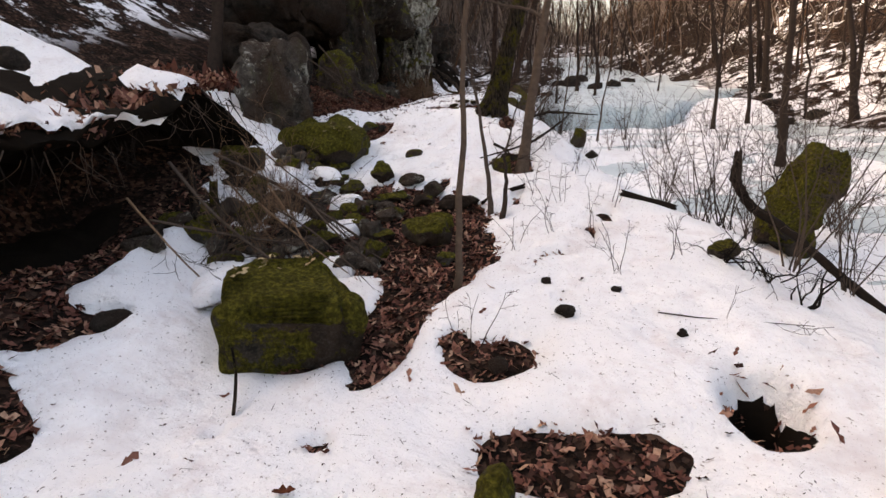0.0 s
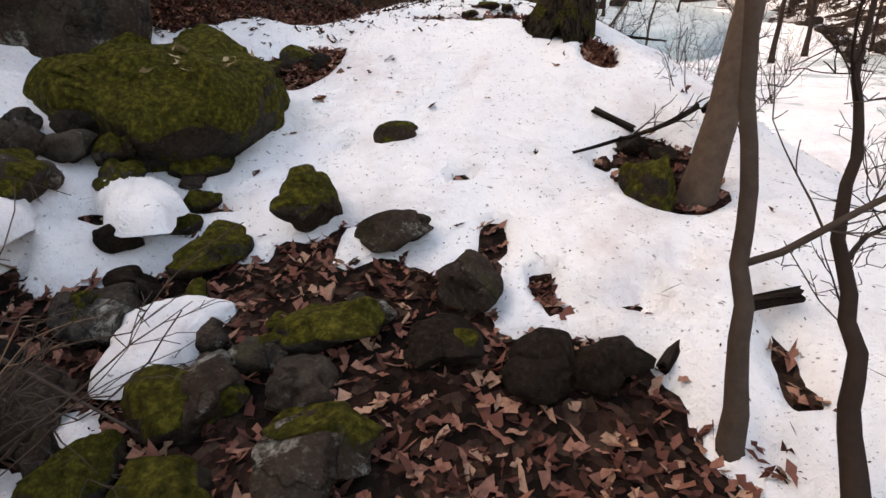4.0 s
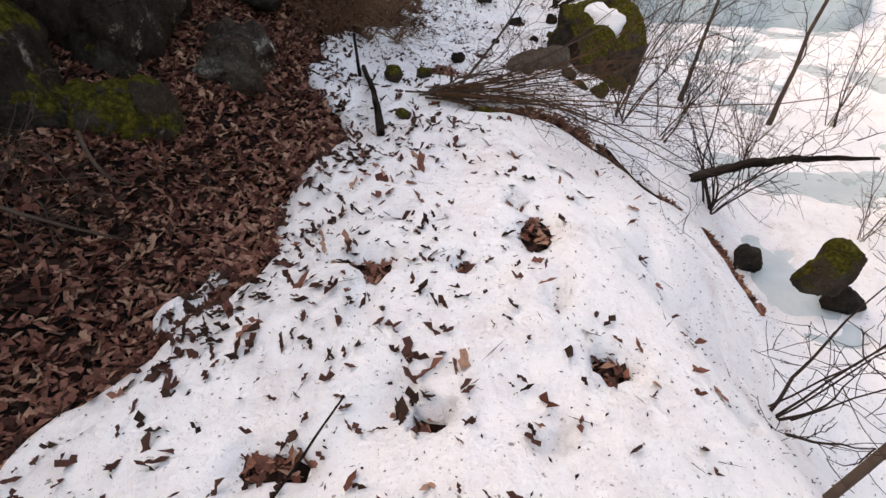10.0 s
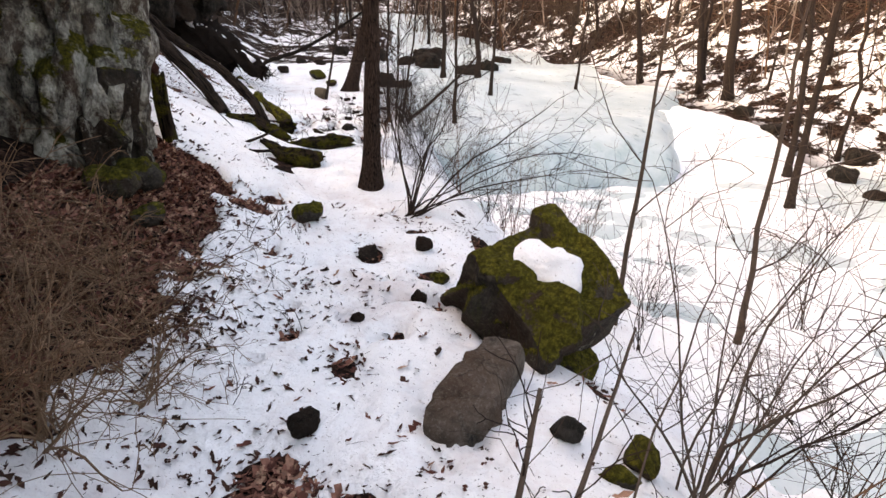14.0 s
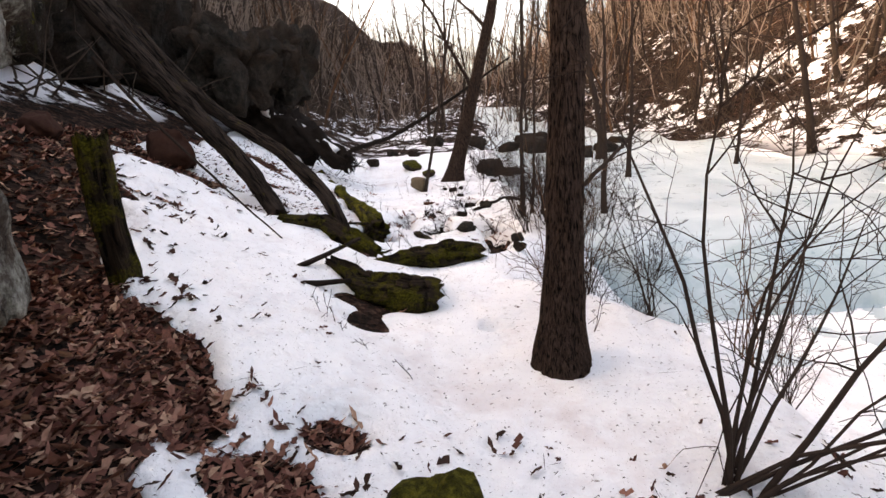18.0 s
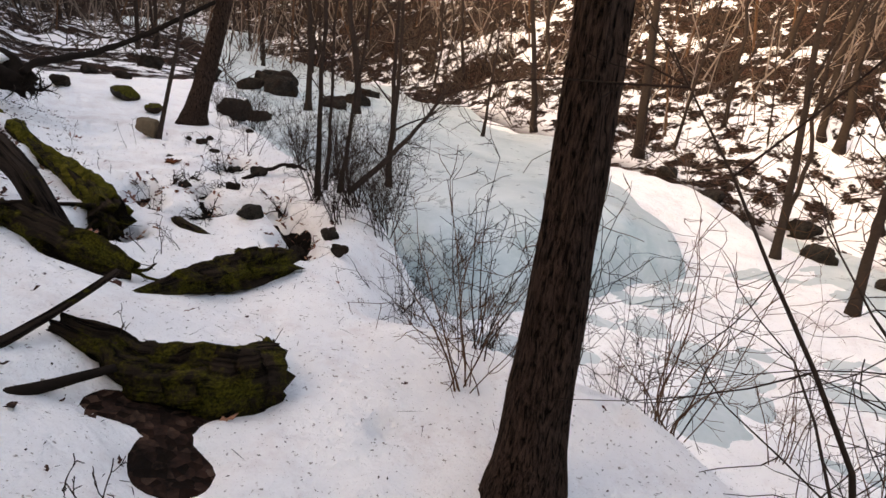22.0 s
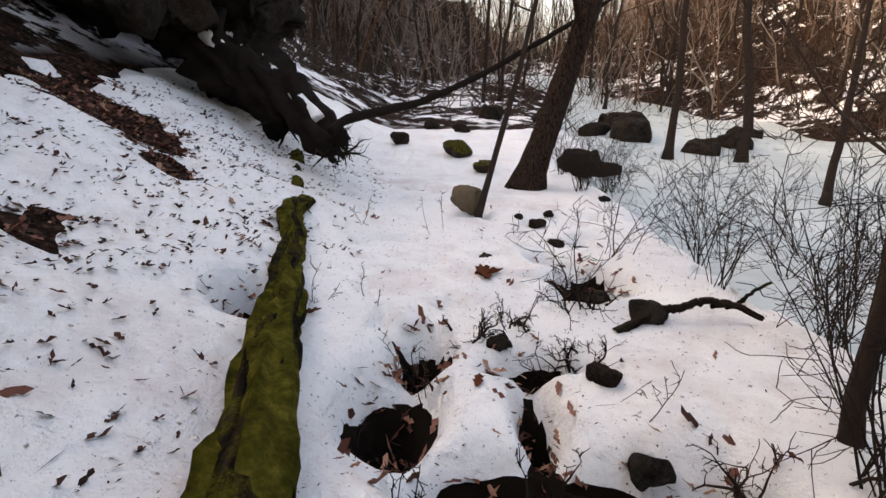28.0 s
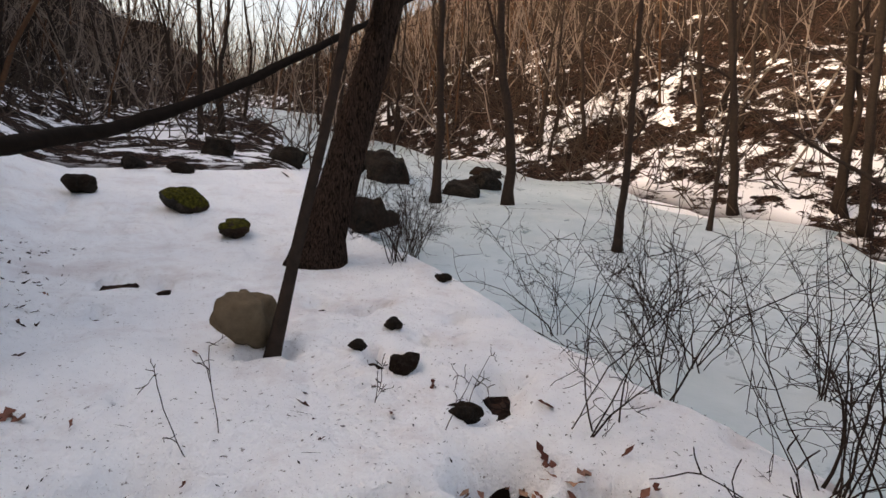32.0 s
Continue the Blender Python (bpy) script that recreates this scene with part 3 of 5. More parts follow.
def fracture(w, n, rng, cell, amp):
    """Break a surface into cells that stand proud or back, parted by cracks."""
    lo, hi = w.min(0), w.max(0)
    count = int(np.clip(np.prod(np.maximum((hi - lo) / cell, 1)), 7, 130))
    c = rng.uniform(lo, hi, (count, 3))
    stretch = np.array([1, 1, .6])
    d = np.sqrt((((w[:, None] - c[None]) * stretch) ** 2).sum(2))
    i = d.argmin(1)
    d.sort(1)
    gap = smooth(0, .22 * cell, d[:, 1] - d[:, 0])
    off = rng.uniform(-1, 1, count)[i] * amp + ((w - c[i]) * rng.normal(0, .16, (count, 3))[i]).sum(1)
    return w + n * (off * (.35 + .65 * gap) - (1 - gap) * amp * .9)[:, None]


def rock_shape(rng, size, cuts=7, detail=3, rough=.05):
    """A boulder: a ball cut by planes, its edges worn, base at z = 0."""
    bm = bmesh.new()
    bmesh.ops.create_icosphere(bm, subdivisions=detail, radius=1)
    v = np.array([q.co for q in bm.verts])
    f = np.array([[q.index for q in p.verts] for p in bm.faces])
    bm.free()
    v = facet(v, rng, cuts + 5, .62, .95)
    v = v * (1 + rough * 1.6 * lumps(v, 1.0, int(rng.integers(1000))))[:, None]
    v = fracture(v, v / np.linalg.norm(v, axis=1)[:, None], rng, .85, .09)
    v = v / np.abs(v).max(0) * np.array(size) / 2
    v[:, 2] -= v[:, 2].min()
    return v, f


def rock(x, y, size, seed, mat, label, turn=0, sink=.25, cuts=7, detail=3, name="rock", group="", tilt=(0, 0), z=None, category="rock"):
    rng = np.random.default_rng(seed)
    v, f = rock_shape(rng, size, cuts, detail)
    g = Geo()
    g.add(v, f)
    ob = thing(name, g, mat, label, category, group)
    ob.matrix_world = pose(x, y, (z_at(x, y) if z is None else z) - sink * size[2], tilt[0], tilt[1], turn)
    return ob


def leaf_bits(geo, xs, ys, zs, rng, size=.055, tilt=.5):
    """Curled leaves as small folded blades."""
    n = len(xs)
    s = size * rng.uniform(.6, 1.5, n)
    a = rng.uniform(0, 2 * np.pi, n)
    shape = np.array([[-1, 0, 0], [-.5, .5, .14], [-.1, .2, .03], [.3, .55, .12], [1, .05, .22], [.4, -.5, .1], [.0, -.2, .02], [-.4, -.46, .16], [0, 0, -.06]])
    curl = rng.uniform(.2, 2.0, n)
    loc = shape[None] * s[:, None, None] * np.stack([np.ones(n), rng.uniform(.35, 1.05, n), np.ones(n)], 1)[:, None] + rng.normal(0, .09, (n, 9, 3)) * s[:, None, None]
    loc[..., 2] *= curl[:, None]
    tx, ty = rng.normal(0, tilt, n), rng.normal(0, tilt, n)
    x, y, z = loc[..., 0], loc[..., 1], loc[..., 2] + loc[..., 0] * tx[:, None] + loc[..., 1] * ty[:, None]
    c, q = np.cos(a)[:, None], np.sin(a)[:, None]
    v = np.stack([x * c - y * q + np.asarray(xs)[:, None], x * q + y * c + np.asarray(ys)[:, None], z + np.asarray(zs)[:, None] + .012], -1)
    tri = np.array([[k, 8, (k + 1) % 8] for k in range(8)])
    f = (tri[None] + (np.arange(n) * 9)[:, None, None]).reshape(-1, 3)
    geo.add(v.reshape(-1, 3), f)


# ---- ground, snow and ice ----
def spread_axis(lo, hi, step, out_lo, out_hi, grow=1.13):
    mid = np.arange(lo, hi + step / 2, step)
    a, b, s = [], [], step
    p = lo
    while p > out_lo:
        s *= grow
        p -= s
        a.append(p)
    p, s = hi, step
    while p < out_hi:
        s *= grow
        p += s
        b.append(p)
    return np.r_[a[::-1], mid, b]


def sheet(name, xs, ys, height, mat, label, category, keep=None):
    x, y = np.meshgrid(xs, ys)
    z = height(x, y)
    ny, nx = x.shape
    i, j = np.meshgrid(np.arange(ny - 1), np.arange(nx - 1), indexing="ij")
    f = np.stack([i * nx + j, i * nx + j + 1, (i + 1) * nx + j + 1, (i + 1) * nx + j], -1).reshape(-1, 4)
    v = np.stack([x, y, z], -1).reshape(-1, 3)
    if keep is not None:
        k = keep(x, y).ravel()
        f = f[k[f].any(1)]
        used = np.zeros(len(v), bool)
        used[f] = True
        remap = np.cumsum(used) - 1
        v, f = v[used], remap[f]
    me = bpy.data.meshes.new(name)
    me.vertices.add(len(v))
    me.vertices.foreach_set("co", v.astype(np.float32).ravel())
    me.loops.add(len(f) * 4)
    me.loops.foreach_set("vertex_index", f.astype(np.int32).ravel())
    me.polygons.add(len(f))
    me.polygons.foreach_set("loop_start", np.arange(0, len(f) * 4, 4, dtype=np.int32))
    me.polygons.foreach_set("use_smooth", np.ones(len(f), bool))
    me.update(calc_edges=True)
    me.materials.append(mat)
    return tagged(new(name, me), label, category, kind="structure")


GX = spread_axis(-4.4, 3.6, .052, -400, 400)
GY = spread_axis(-6, 26, .052, -300, 700)
sheet("ground", GX, GY, lambda x, y: land(x, y) + fbm(x, y, .22, 23, 3) * .022, LITTER, "brown leaf-littered forest ground under patchy snow", "ground")
sheet("snow", GX, GY, lambda x, y: land(x, y) + snow_depth(x, y) + fbm(x, y, .5, 33, 3) * .008, SNOW,
      "half-melted white snow lying over leaf litter", "snow",
      keep=lambda x, y: (snow_depth(x, y) > -.03) & (np.abs(x) < 60) & (y > -25) & (y < 110))
IX = spread_axis(.3, 11.5, .08, .2, 15)
IY = np.r_[spread_axis(3, 20, .12, -20, 20.01), spread_axis(20.1, 22, .03, 20.1, 22), spread_axis(22.1, 36, .1, 22.1, 60)]
sheet("ice", IX, IY, ice_top, ICE, "pale blue frozen cascade of stream ice", "ice",
      keep=lambda x, y: ice_top(x, y) > land(x, y) - .05)


# ---- trees ----
def trunk_line(base, height, lean, rng, bend=.05, n=14):
    """Points from the root up; lean is the shift of the top."""
    u = np.linspace(0, 1, n)
    p = np.zeros((n, 3))
    w = np.cumsum(rng.normal(0, bend, (n, 2)), 0) * height / n
    w -= np.outer(u, w[-1]) * .6
    p[:, 0] = base[0] + lean[0] * u + w[:, 0]
    p[:, 1] = base[1] + lean[1] * u + w[:, 1]
    p[:, 2] = base[2] + height * u
    return p


def tree(x, y, height, r, lean, seed, label, mat=BARK_FAR, limbs=7, first=.3, sides=10, rough=.08, flare=1.6, twigs=12, reach=.35, z=None, bend=.05, limb_mat=None, up=.35):
    rng = np.random.default_rng(seed)
    z = z_at(x, y) - .12 if z is None else z
    t = empty("tree", label, "tree", at=(x, y, z))
    p = trunk_line((0, 0, 0), height, lean, rng, bend, 24)
    u = np.linspace(0, 1, 24)
    rad = r * (1 - .8 * u) + r * (flare - 1) * np.exp(-u * height / .28)
    g = Geo()
    fine_u = np.linspace(0, 1, 24 if sides < 20 else 160)
    pp = np.stack([np.interp(fine_u, u, p[:, k]) for k in range(3)], 1)
    tube(g, pp, np.interp(fine_u, u, rad), sides, rough, seed)
    part("trunk", g, mat, t)
    for k in range(limbs):
        a = first + (1 - first) * (k + rng.uniform(0, .8)) / limbs
        i = min(22, int(a * 23))
        ang = rng.uniform(0, 2 * np.pi)
        ln = height * reach * (1.15 - a) * rng.uniform(.7, 1.3) + .3
        q = wander(p[i], (math.cos(ang), math.sin(ang), up + rng.uniform(0, .5)), ln, rng, 9, .13, .05)
        g = Geo()
        r0 = max(rad[i] * rng.uniform(.3, .5), .006)
        g.twig(q, r0, .003, 5)
        twiggy(g, q, r0 * .6, rng, twigs, ln * .4, 1)
        part("limb", g, limb_mat or mat, t)
    return t


def shrub(x, y, stems, height, seed, label, mat=TWIG, spread=.5, r=.008, twigs=5, name="shrub", category="bush", z=None, way=(0, 0), lift=.02, wiggle=.12, group=""):
    rng = np.random.default_rng(seed)
    z = z_at(x, y) - .03 if z is None else z
    t = empty(name, label, category, group, at=(x, y, z))
    for k in range(stems):
        a = rng.uniform(0, 2 * np.pi)
        d = (math.cos(a) * spread * rng.uniform(.2, 1) + way[0], math.sin(a) * spread * rng.uniform(.2, 1) + way[1], 1)
        ln = height * rng.uniform(.55, 1.1)
        q = wander((rng.normal(0, .05), rng.normal(0, .05), 0), d, ln, rng, 9, wiggle, lift)
        g = Geo()
        rr = r * rng.uniform(.6, 1.3)
        g.twig(q, rr, .0018, 4)
        twiggy(g, q, rr * .7, rng, twigs, ln * .35, 1, lift=lift)
        part("stem", g, mat, t)
    return t


def pole(name, a, b, r0, r1, seed, mat, label, category, sides=12, bow=.0, rough=.15, n=24, twigs=0, group="", moss=None, sag=0):
    """A log, limb or stick from a to b."""
    rng = np.random.default_rng(seed)
    a, b = np.array(a, float), np.array(b, float)
    u = np.linspace(0, 1, n)
    p = a + np.outer(u, b - a)
    side = np.cross(b - a, (0, 0, 1.0))
    side /= np.linalg.norm(side) + 1e-9
    p += np.outer(np.sin(u * np.pi) * bow, side) + np.outer(np.sin(u * np.pi) * sag, (0, 0, 1))
    p += np.cumsum(rng.normal(0, .012, (n, 3)), 0) * np.linalg.norm(b - a) * .12 * np.sin(u * np.pi)[:, None]
    ob = empty(name, label, category, group, at=a)
    g = Geo()
    tube(g, p - a, np.linspace(r0, r1, n), sides, rough, seed)
    part("wood", g, mat, ob)
    if moss:
        m = Geo()
        tube(m, (p - a)[2:-2] + [0, 0, r0 * .12], np.linspace(r0, r1, n)[2:-2] * .97, sides, rough * 1.6, seed + 5)
        part("moss", m, MOSS, ob, "green moss coat")
    if twigs:
        for _ in range(twigs):
            g = Geo()
            twiggy(g, p - a, max(r1, .006), rng, 1, np.linalg.norm(b - a) * .3, 1)
            part("twig", g, TWIG, ob)
    return ob


def bent_log(name, path, radii, seed, mat, label, category="log", sides=20, roots=0, moss=False, rough=.2, group="", snow=0, root_len=.5, foot=0):
    """A log along a few bends, with torn roots at its foot."""
    rng = np.random.default_rng(seed)
    path = np.array(path, float)
    u = np.linspace(0, len(path) - 1, 60)
    k = np.arange(len(path))
    p = np.stack([np.interp(u, k, path[:, c]) for c in range(3)], 1)
    for _ in range(4):
        p[1:-1] = (p[:-2] + 2 * p[1:-1] + p[2:]) / 4
    r = np.interp(u, np.linspace(0, len(path) - 1, len(radii)), radii)
    ob = empty(name, label, category, group, at=path[0])
    p = p - path[0]
    p += np.cumsum(rng.normal(0, .006, p.shape), 0) * np.sin(np.linspace(0, np.pi, 60))[:, None]
    g = Geo()
    tube(g, p, r, sides, rough, seed)
    part("wood", g, mat, ob)
    if moss:
        g = Geo()
        w = rng.uniform(.9, 1.0, 56) * r[2:-2]
        tube(g, p[2:-2] + np.outer(r[2:-2], (.05, 0, .16)), w, sides, rough * 1.5, seed + 5)
        part("moss", g, MOSS, ob, "green moss coat")
    if snow:
        g = Geo()
        tube(g, p[6:-4] + np.outer(r[6:-4], (0, 0, .72)), snow * (1.2 + .12 * np.sin(np.arange(50) * .6)), 14, .2, seed + 9)
        part("snow", g, SNOW, ob, "old snow along its top")
    way = (p[0] - p[4]) / np.linalg.norm(p[0] - p[4])
    for q in range(roots):
        d = way * rng.uniform(.1, 1) + rng.normal(0, .75, 3)
        d[2] -= .15
        t = wander(p[1] + rng.normal(0, r[0] * .3, 3), d, root_len * rng.uniform(.5, 1.2), rng, 9, .32, -.04)
        g = Geo()
        r0 = r[0] * rng.uniform(.12, .3)
        tube(g, t, np.linspace(r0, .006, 9), 7, .25, seed + q)
        twiggy(g, t, .008, rng, 3, .2, 0)
        part("root", g, mat, ob)
    return ob


def on(x, y, up=0.0):
    return (x, y, z_at(x, y) + up)


# tall trees by the way
tree(-.27, 16.6, 9.0, .118, (.42, .33), 1, "tall dark-barked tree with deeply furrowed bark beside the trodden snow", BARK, limbs=7, first=.42, sides=40, rough=.12, flare=1.75, bend=.02)
tree(.52, 4.2, 7.5, .175, (1.95, .6), 2, "stout tree with mossy grey-brown bark on the snow knoll", BARK_MOSS, limbs=6, first=.45, sides=36, rough=.16, flare=2.0, bend=.03)
tree(1.06, 2.0, 6.5, .078, (1.1, .7), 3, "slim grey-brown tree standing beside a mossy stone", BARK_PALE, limbs=6, first=.35, sides=24, flare=1.5, bend=.03)
tree(.52, -1.42, 5.5, .034, (.5, .3), 4, "thin crooked peeling sapling rooted among stones", BARK_PALE, limbs=5, first=.5, sides=14, bend=.07, flare=1.3)
tree(.75, .45, 2.6, .03, (-.3, .3), 5, "thin crooked grey stem leaning over the snow", STEM, limbs=4, first=.3, sides=10, bend=.12)
tree(.9, .1, 1.5, .028, (.1, .8), 55, "bent dark root stem rising from the snow edge", TWIG, limbs=2, first=.5, sides=8, bend=.2)
tree(.08, 27.5, 9, .195, (2.6, .2), 6, "leaning grey-barked tree at the edge of the ice", BARK, limbs=7, first=.3, sides=32, flare=1.7, bend=.02, reach=.5)
tree(-.78, 25.42, 5.5, .037, (1.3, .1), 7, "slender leaning stem behind a tan stone", BARK_FAR, limbs=4, first=.35, sides=14, bend=.03)
tree(14.5, 27.2, 11, .19, (-.8, 0), 8, "grey straight tree at the far edge of the ice", BARK_FAR, limbs=6, first=.4)
tree(15.1, 29.6, 11, .14, (-1.6, -.3), 9, "dark leaning tree on the far bank", BARK_FAR, limbs=6, first=.4)
tree(9.0, 18.3, 8, .085, (.2, .3), 10, "slim dark sapling beside the frozen stream", BARK_FAR, limbs=6, first=.25)
tree(5.22, 28.3, 6, .07, (.2, .2), 11, "thin dark stem standing in the ice", BARK_FAR, limbs=6, first=.3)
tree(5.9, 32.2, 10, .12, (-.9, 0), 12, "crooked forked tree by the upper ice", BARK_FAR, limbs=6, first=.3, bend=.09)
tree(4.6, 33.4, 10, .11, (-.2, 0), 121, "straight dark tree by the upper ice", BARK_FAR, limbs=6, first=.4)
tree(9.1, 29.4, 6, .05, (.3, 0), 13, "thin sapling standing in the ice", BARK_FAR, limbs=4)
tree(14.3, 28.6, 11, .13, (-1.5, .4), 131, "thin leaning tree on the far bank", BARK_FAR, limbs=5, first=.3)
tree(13.4, 31.5, 11, .13, (-1.7, .4), 132, "thin leaning tree on the far bank", BARK_FAR, limbs=5, first=.3)
tree(2.7, 23.6, 5, .055, (.1, .3), 14, "forked dark stem at the edge of the ice", BARK_FAR, limbs=6, first=.15)
tree(7.1, 7.5, 8, .09, (.0, .4), 15, "dark straight tree below the snowy bank", BARK_FAR, limbs=6, first=.3)
tree(11.2, 20.6, 10, .09, (-.5, .5), 16, "dark tree on the far side of the stream", BARK_FAR, limbs=6, first=.3)
tree(9.2, 12.5, 9, .12, (-.3, .5), 161, "slim dark tree beyond the stream", BARK_FAR, limbs=6, first=.3)
tree(8.0, 4.0, 8, .11, (-.2, .5), 162, "slim dark tree below the snowy bank", BARK_FAR, limbs=6, first=.3)
tree(11.5, 8.5, 9, .1, (-.9, .5), 163, "dark tree on the far bank", BARK_FAR, limbs=6, first=.3)
tree(3.6, 13.6, 5.5, .035, (1.0, 1.0), 17, "thin leaning sapling beside the stream", STEM, limbs=6, first=.15, twigs=14)
tree(2.35, 14.2, 4.6, .034, (.55, .5), 18, "thin dark sapling leaning beside the frozen stream", STEM, limbs=5, first=.3, sides=8, bend=.03)
pole("dead_sapling", on(-.9, 9.8, -.03), (-.33, 10.4, 2.16), .016, .006, 181, STEM, "thin dead stem slanting up from the brush", "stem", 8, .05, twigs=6)
pole("dead_sapling", on(-.8, 9.85, -.03), (.6, 11.3, 1.75), .016, .006, 182, STEM, "thin dead stem slanting up from the brush", "stem", 8, .05, twigs=6)
tree(-4.4, 3.0, 5, .12, (1.0, .5), 20, "grey-brown tree on the rocky bank", BARK_FAR, limbs=5)
tree(.62, 21.45, 6, .034, (.15, .1), 21, "slim dark tree in a clump by the ice", BARK_FAR, limbs=6, first=.2, twigs=16)
tree(.95, 21.6, 6, .028, (.9, .4), 22, "slim leaning tree in a clump by the ice", BARK_FAR, limbs=6, first=.2, twigs=16)
tree(.8, 21.75, 5.5, .024, (.5, .4), 221, "slim dark tree in a clump by the ice", BARK_FAR, limbs=6, first=.2, twigs=16)
pole("bent_limb", on(1.05, 21.6), (2.9, 22.3, 2.9), .045, .018, 23, BARK_FAR, "low leaning dead limb over the ice edge", "branch", twigs=26, bow=.15)
rng = np.random.default_rng(77)
for k in range(46):
    side = rng.random()
    yy = rng.uniform(26, 62)
    xx = rng.uniform(14, 28) if side < .5 else rng.uniform(-3.5, 16) if yy > 40 else rng.uniform(-16, -7)
    tree(xx, yy, rng.uniform(8, 15), rng.uniform(.04, .13), (rng.normal(0, .9), rng.normal(0, .5)), 300 + k, "bare grey-brown winter tree", BARK_FAR, limbs=7, first=.25, sides=7, twigs=7, bend=.12, reach=.42)
for k in range(12):
    tree(rng.uniform(12.5, 20), rng.uniform(2, 26), rng.uniform(8, 13), rng.uniform(.06, .15), (rng.normal(-.6, .5), rng.normal(0, .5)), 360 + k, "bare grey-brown winter tree on the far slope", BARK_FAR, limbs=6, first=.25, sides=7, twigs=8, bend=.12, reach=.42)


# ---- boulders and stones ----
def block(x, y, z, size, turn, seed, mat, label, tilt=(0, 0), square=.45, detail=6, name="boulder", rough=.05, cuts=4, cube=0.0):
    """A block-shaped boulder standing on z."""
    rng = np.random.default_rng(seed)
    bm = bmesh.new()
    bmesh.ops.create_icosphere(bm, subdivisions=detail, radius=1)
    v = np.array([q.co for q in bm.verts])
    f = np.array([[q.index for q in p.verts] for p in bm.faces])
    bm.free()
    v = np.sign(v) * np.abs(v) ** square
    v = v / np.abs(v).max()
    if cube:
        ball = v / np.linalg.norm(v, axis=1)[:, None]
        v = cube * ball / np.abs(ball).max(1)[:, None] + (1 - cube) * ball * 1.2
        v = v / np.abs(v).max()
    v = facet(v, rng, 6 + cuts * 2, .74, .97)
    size3 = np.array(size)
    w = v * size3 / 2
    out = w / (np.linalg.norm(w, axis=1)[:, None] + 1e-9)
    d = lumps(w, .9, seed * 3, 5)
    ridge = 1 - np.abs(lumps(w * np.array([1, 1, .35]), .55, seed * 5, 3))
    steps = np.sin(w[:, 2] * 9 + 2 * d + seed) * .35
    w = w + out * ((rough * 2.2 * d + rough * .6 * steps - rough * 1.3 * np.exp(-(1 - ridge) * 9)) * min(min(size), 1.4))[:, None]
    n = np.sign(v) * np.abs(v) ** 5 + out * .05
    n /= np.linalg.norm(n, axis=1)[:, None] + 1e-9
    w = fracture(w, n, rng, max(.28, min(size) * .42), rough * 1.1 * min(min(size), 1.4))
    fine = lumps(w, .16, seed * 7, 3)
    w = w + out * (fine * .012)[:, None]
    w[:, 2] -= w[:, 2].min()
    g = Geo()
    g.add(w, f)
    ob = thing(name, g, mat, label, "rock")
    ob.matrix_world = pose(x, y, z, tilt[0], tilt[1], turn)
    return ob


block(-.74, -2.35, z_at(-.82, -2.3) - .16, (1.0, .9, .66), 24, 31, ROCK_GREEN, "large squarish boulder with thick green moss and dead leaves on top", (10, 6), .2, rough=.04, cuts=-2)
rock(.12, -.5, (.62, .5, .42), 32, ROCK_MOSS, "angular moss-topped stone among brown leaves", 15, .12, 9, 4)
block(-2.28, 2.6, z_at(-2.2, 2.5) - .5, (1.4, 1.3, .95), -20, 33, ROCK_GREEN, "broad flat boulder coated in green moss beside the snow", (3, 9), .55, rough=.018)
block(-3.05, 3.0, .75, (1.25, 1.1, 1.75), 12, 34, ROCK, "tall pale grey rock block with lichen in the bank", (0, -6), .5)
block(-3.9, 4.2, 1.3, (1.6, 1.3, 1.5), -12, 341, ROCK_DARK, "dark weathered rock block in the bank", (0, 4), .5)
block(-2.6, .6, .6, (.7, .6, .5), 30, 342, ROCK_MOSS, "mossy rock in the stony bank", (8, 0), .6, 4)
rock(-.98, 1.62, (.38, .32, .36), 35, ROCK_MOSS, "upright wedge of mossy grey stone at the snow edge", 40, .05, 9, 4)
rock(-.5, 1.48, (.42, .28, .2), 36, ROCK, "bare brown-grey stone at the snow edge", 20, .05, 9, 4)
rock(-1.4, 1.35, (.45, .35, .25), 361, ROCK_MOSS, "low mossy stone at the snow edge", 70, .05, 9, 4)
rock(-.62, .86, (.5, .34, .2), 362, ROCK_MOSS, "flat mossy stone among brown leaves", 30, .1, 9, 4)
rock(.2, .74, (.3, .24, .2), 363, ROCK_DARK, "dark rounded stone in a melt hole", 0, .2, 7, 4)
rock(-.66, 2.5, (.3, .2, .2), 37, ROCK_MOSS, "small mossy stone poking out of the snow", 0, .35, 7, 4)
rock(.82, 1.9, (.34, .3, .4), 38, ROCK_MOSS, "mossy stone at the foot of a slim tree", 0, .2, 7, 4)
block(2.55, 9.1, .05, (.25, .25, .46), 30, 39, ROCK_MOSS, "block of mossy stone on the stream bank", (4, 6), 1, 5, cube=.75, cuts=-2)
rock(2.95, 9.25, (.4, .36, .3), 40, ROCK_DARK, "low dark stone on the stream bank", 30, .2, 7, 4)
rock(2.2, 9.7, (.34, .3, .3), 401, ROCK_DARK, "low dark stone on the stream bank", 80, .2, 7, 4)
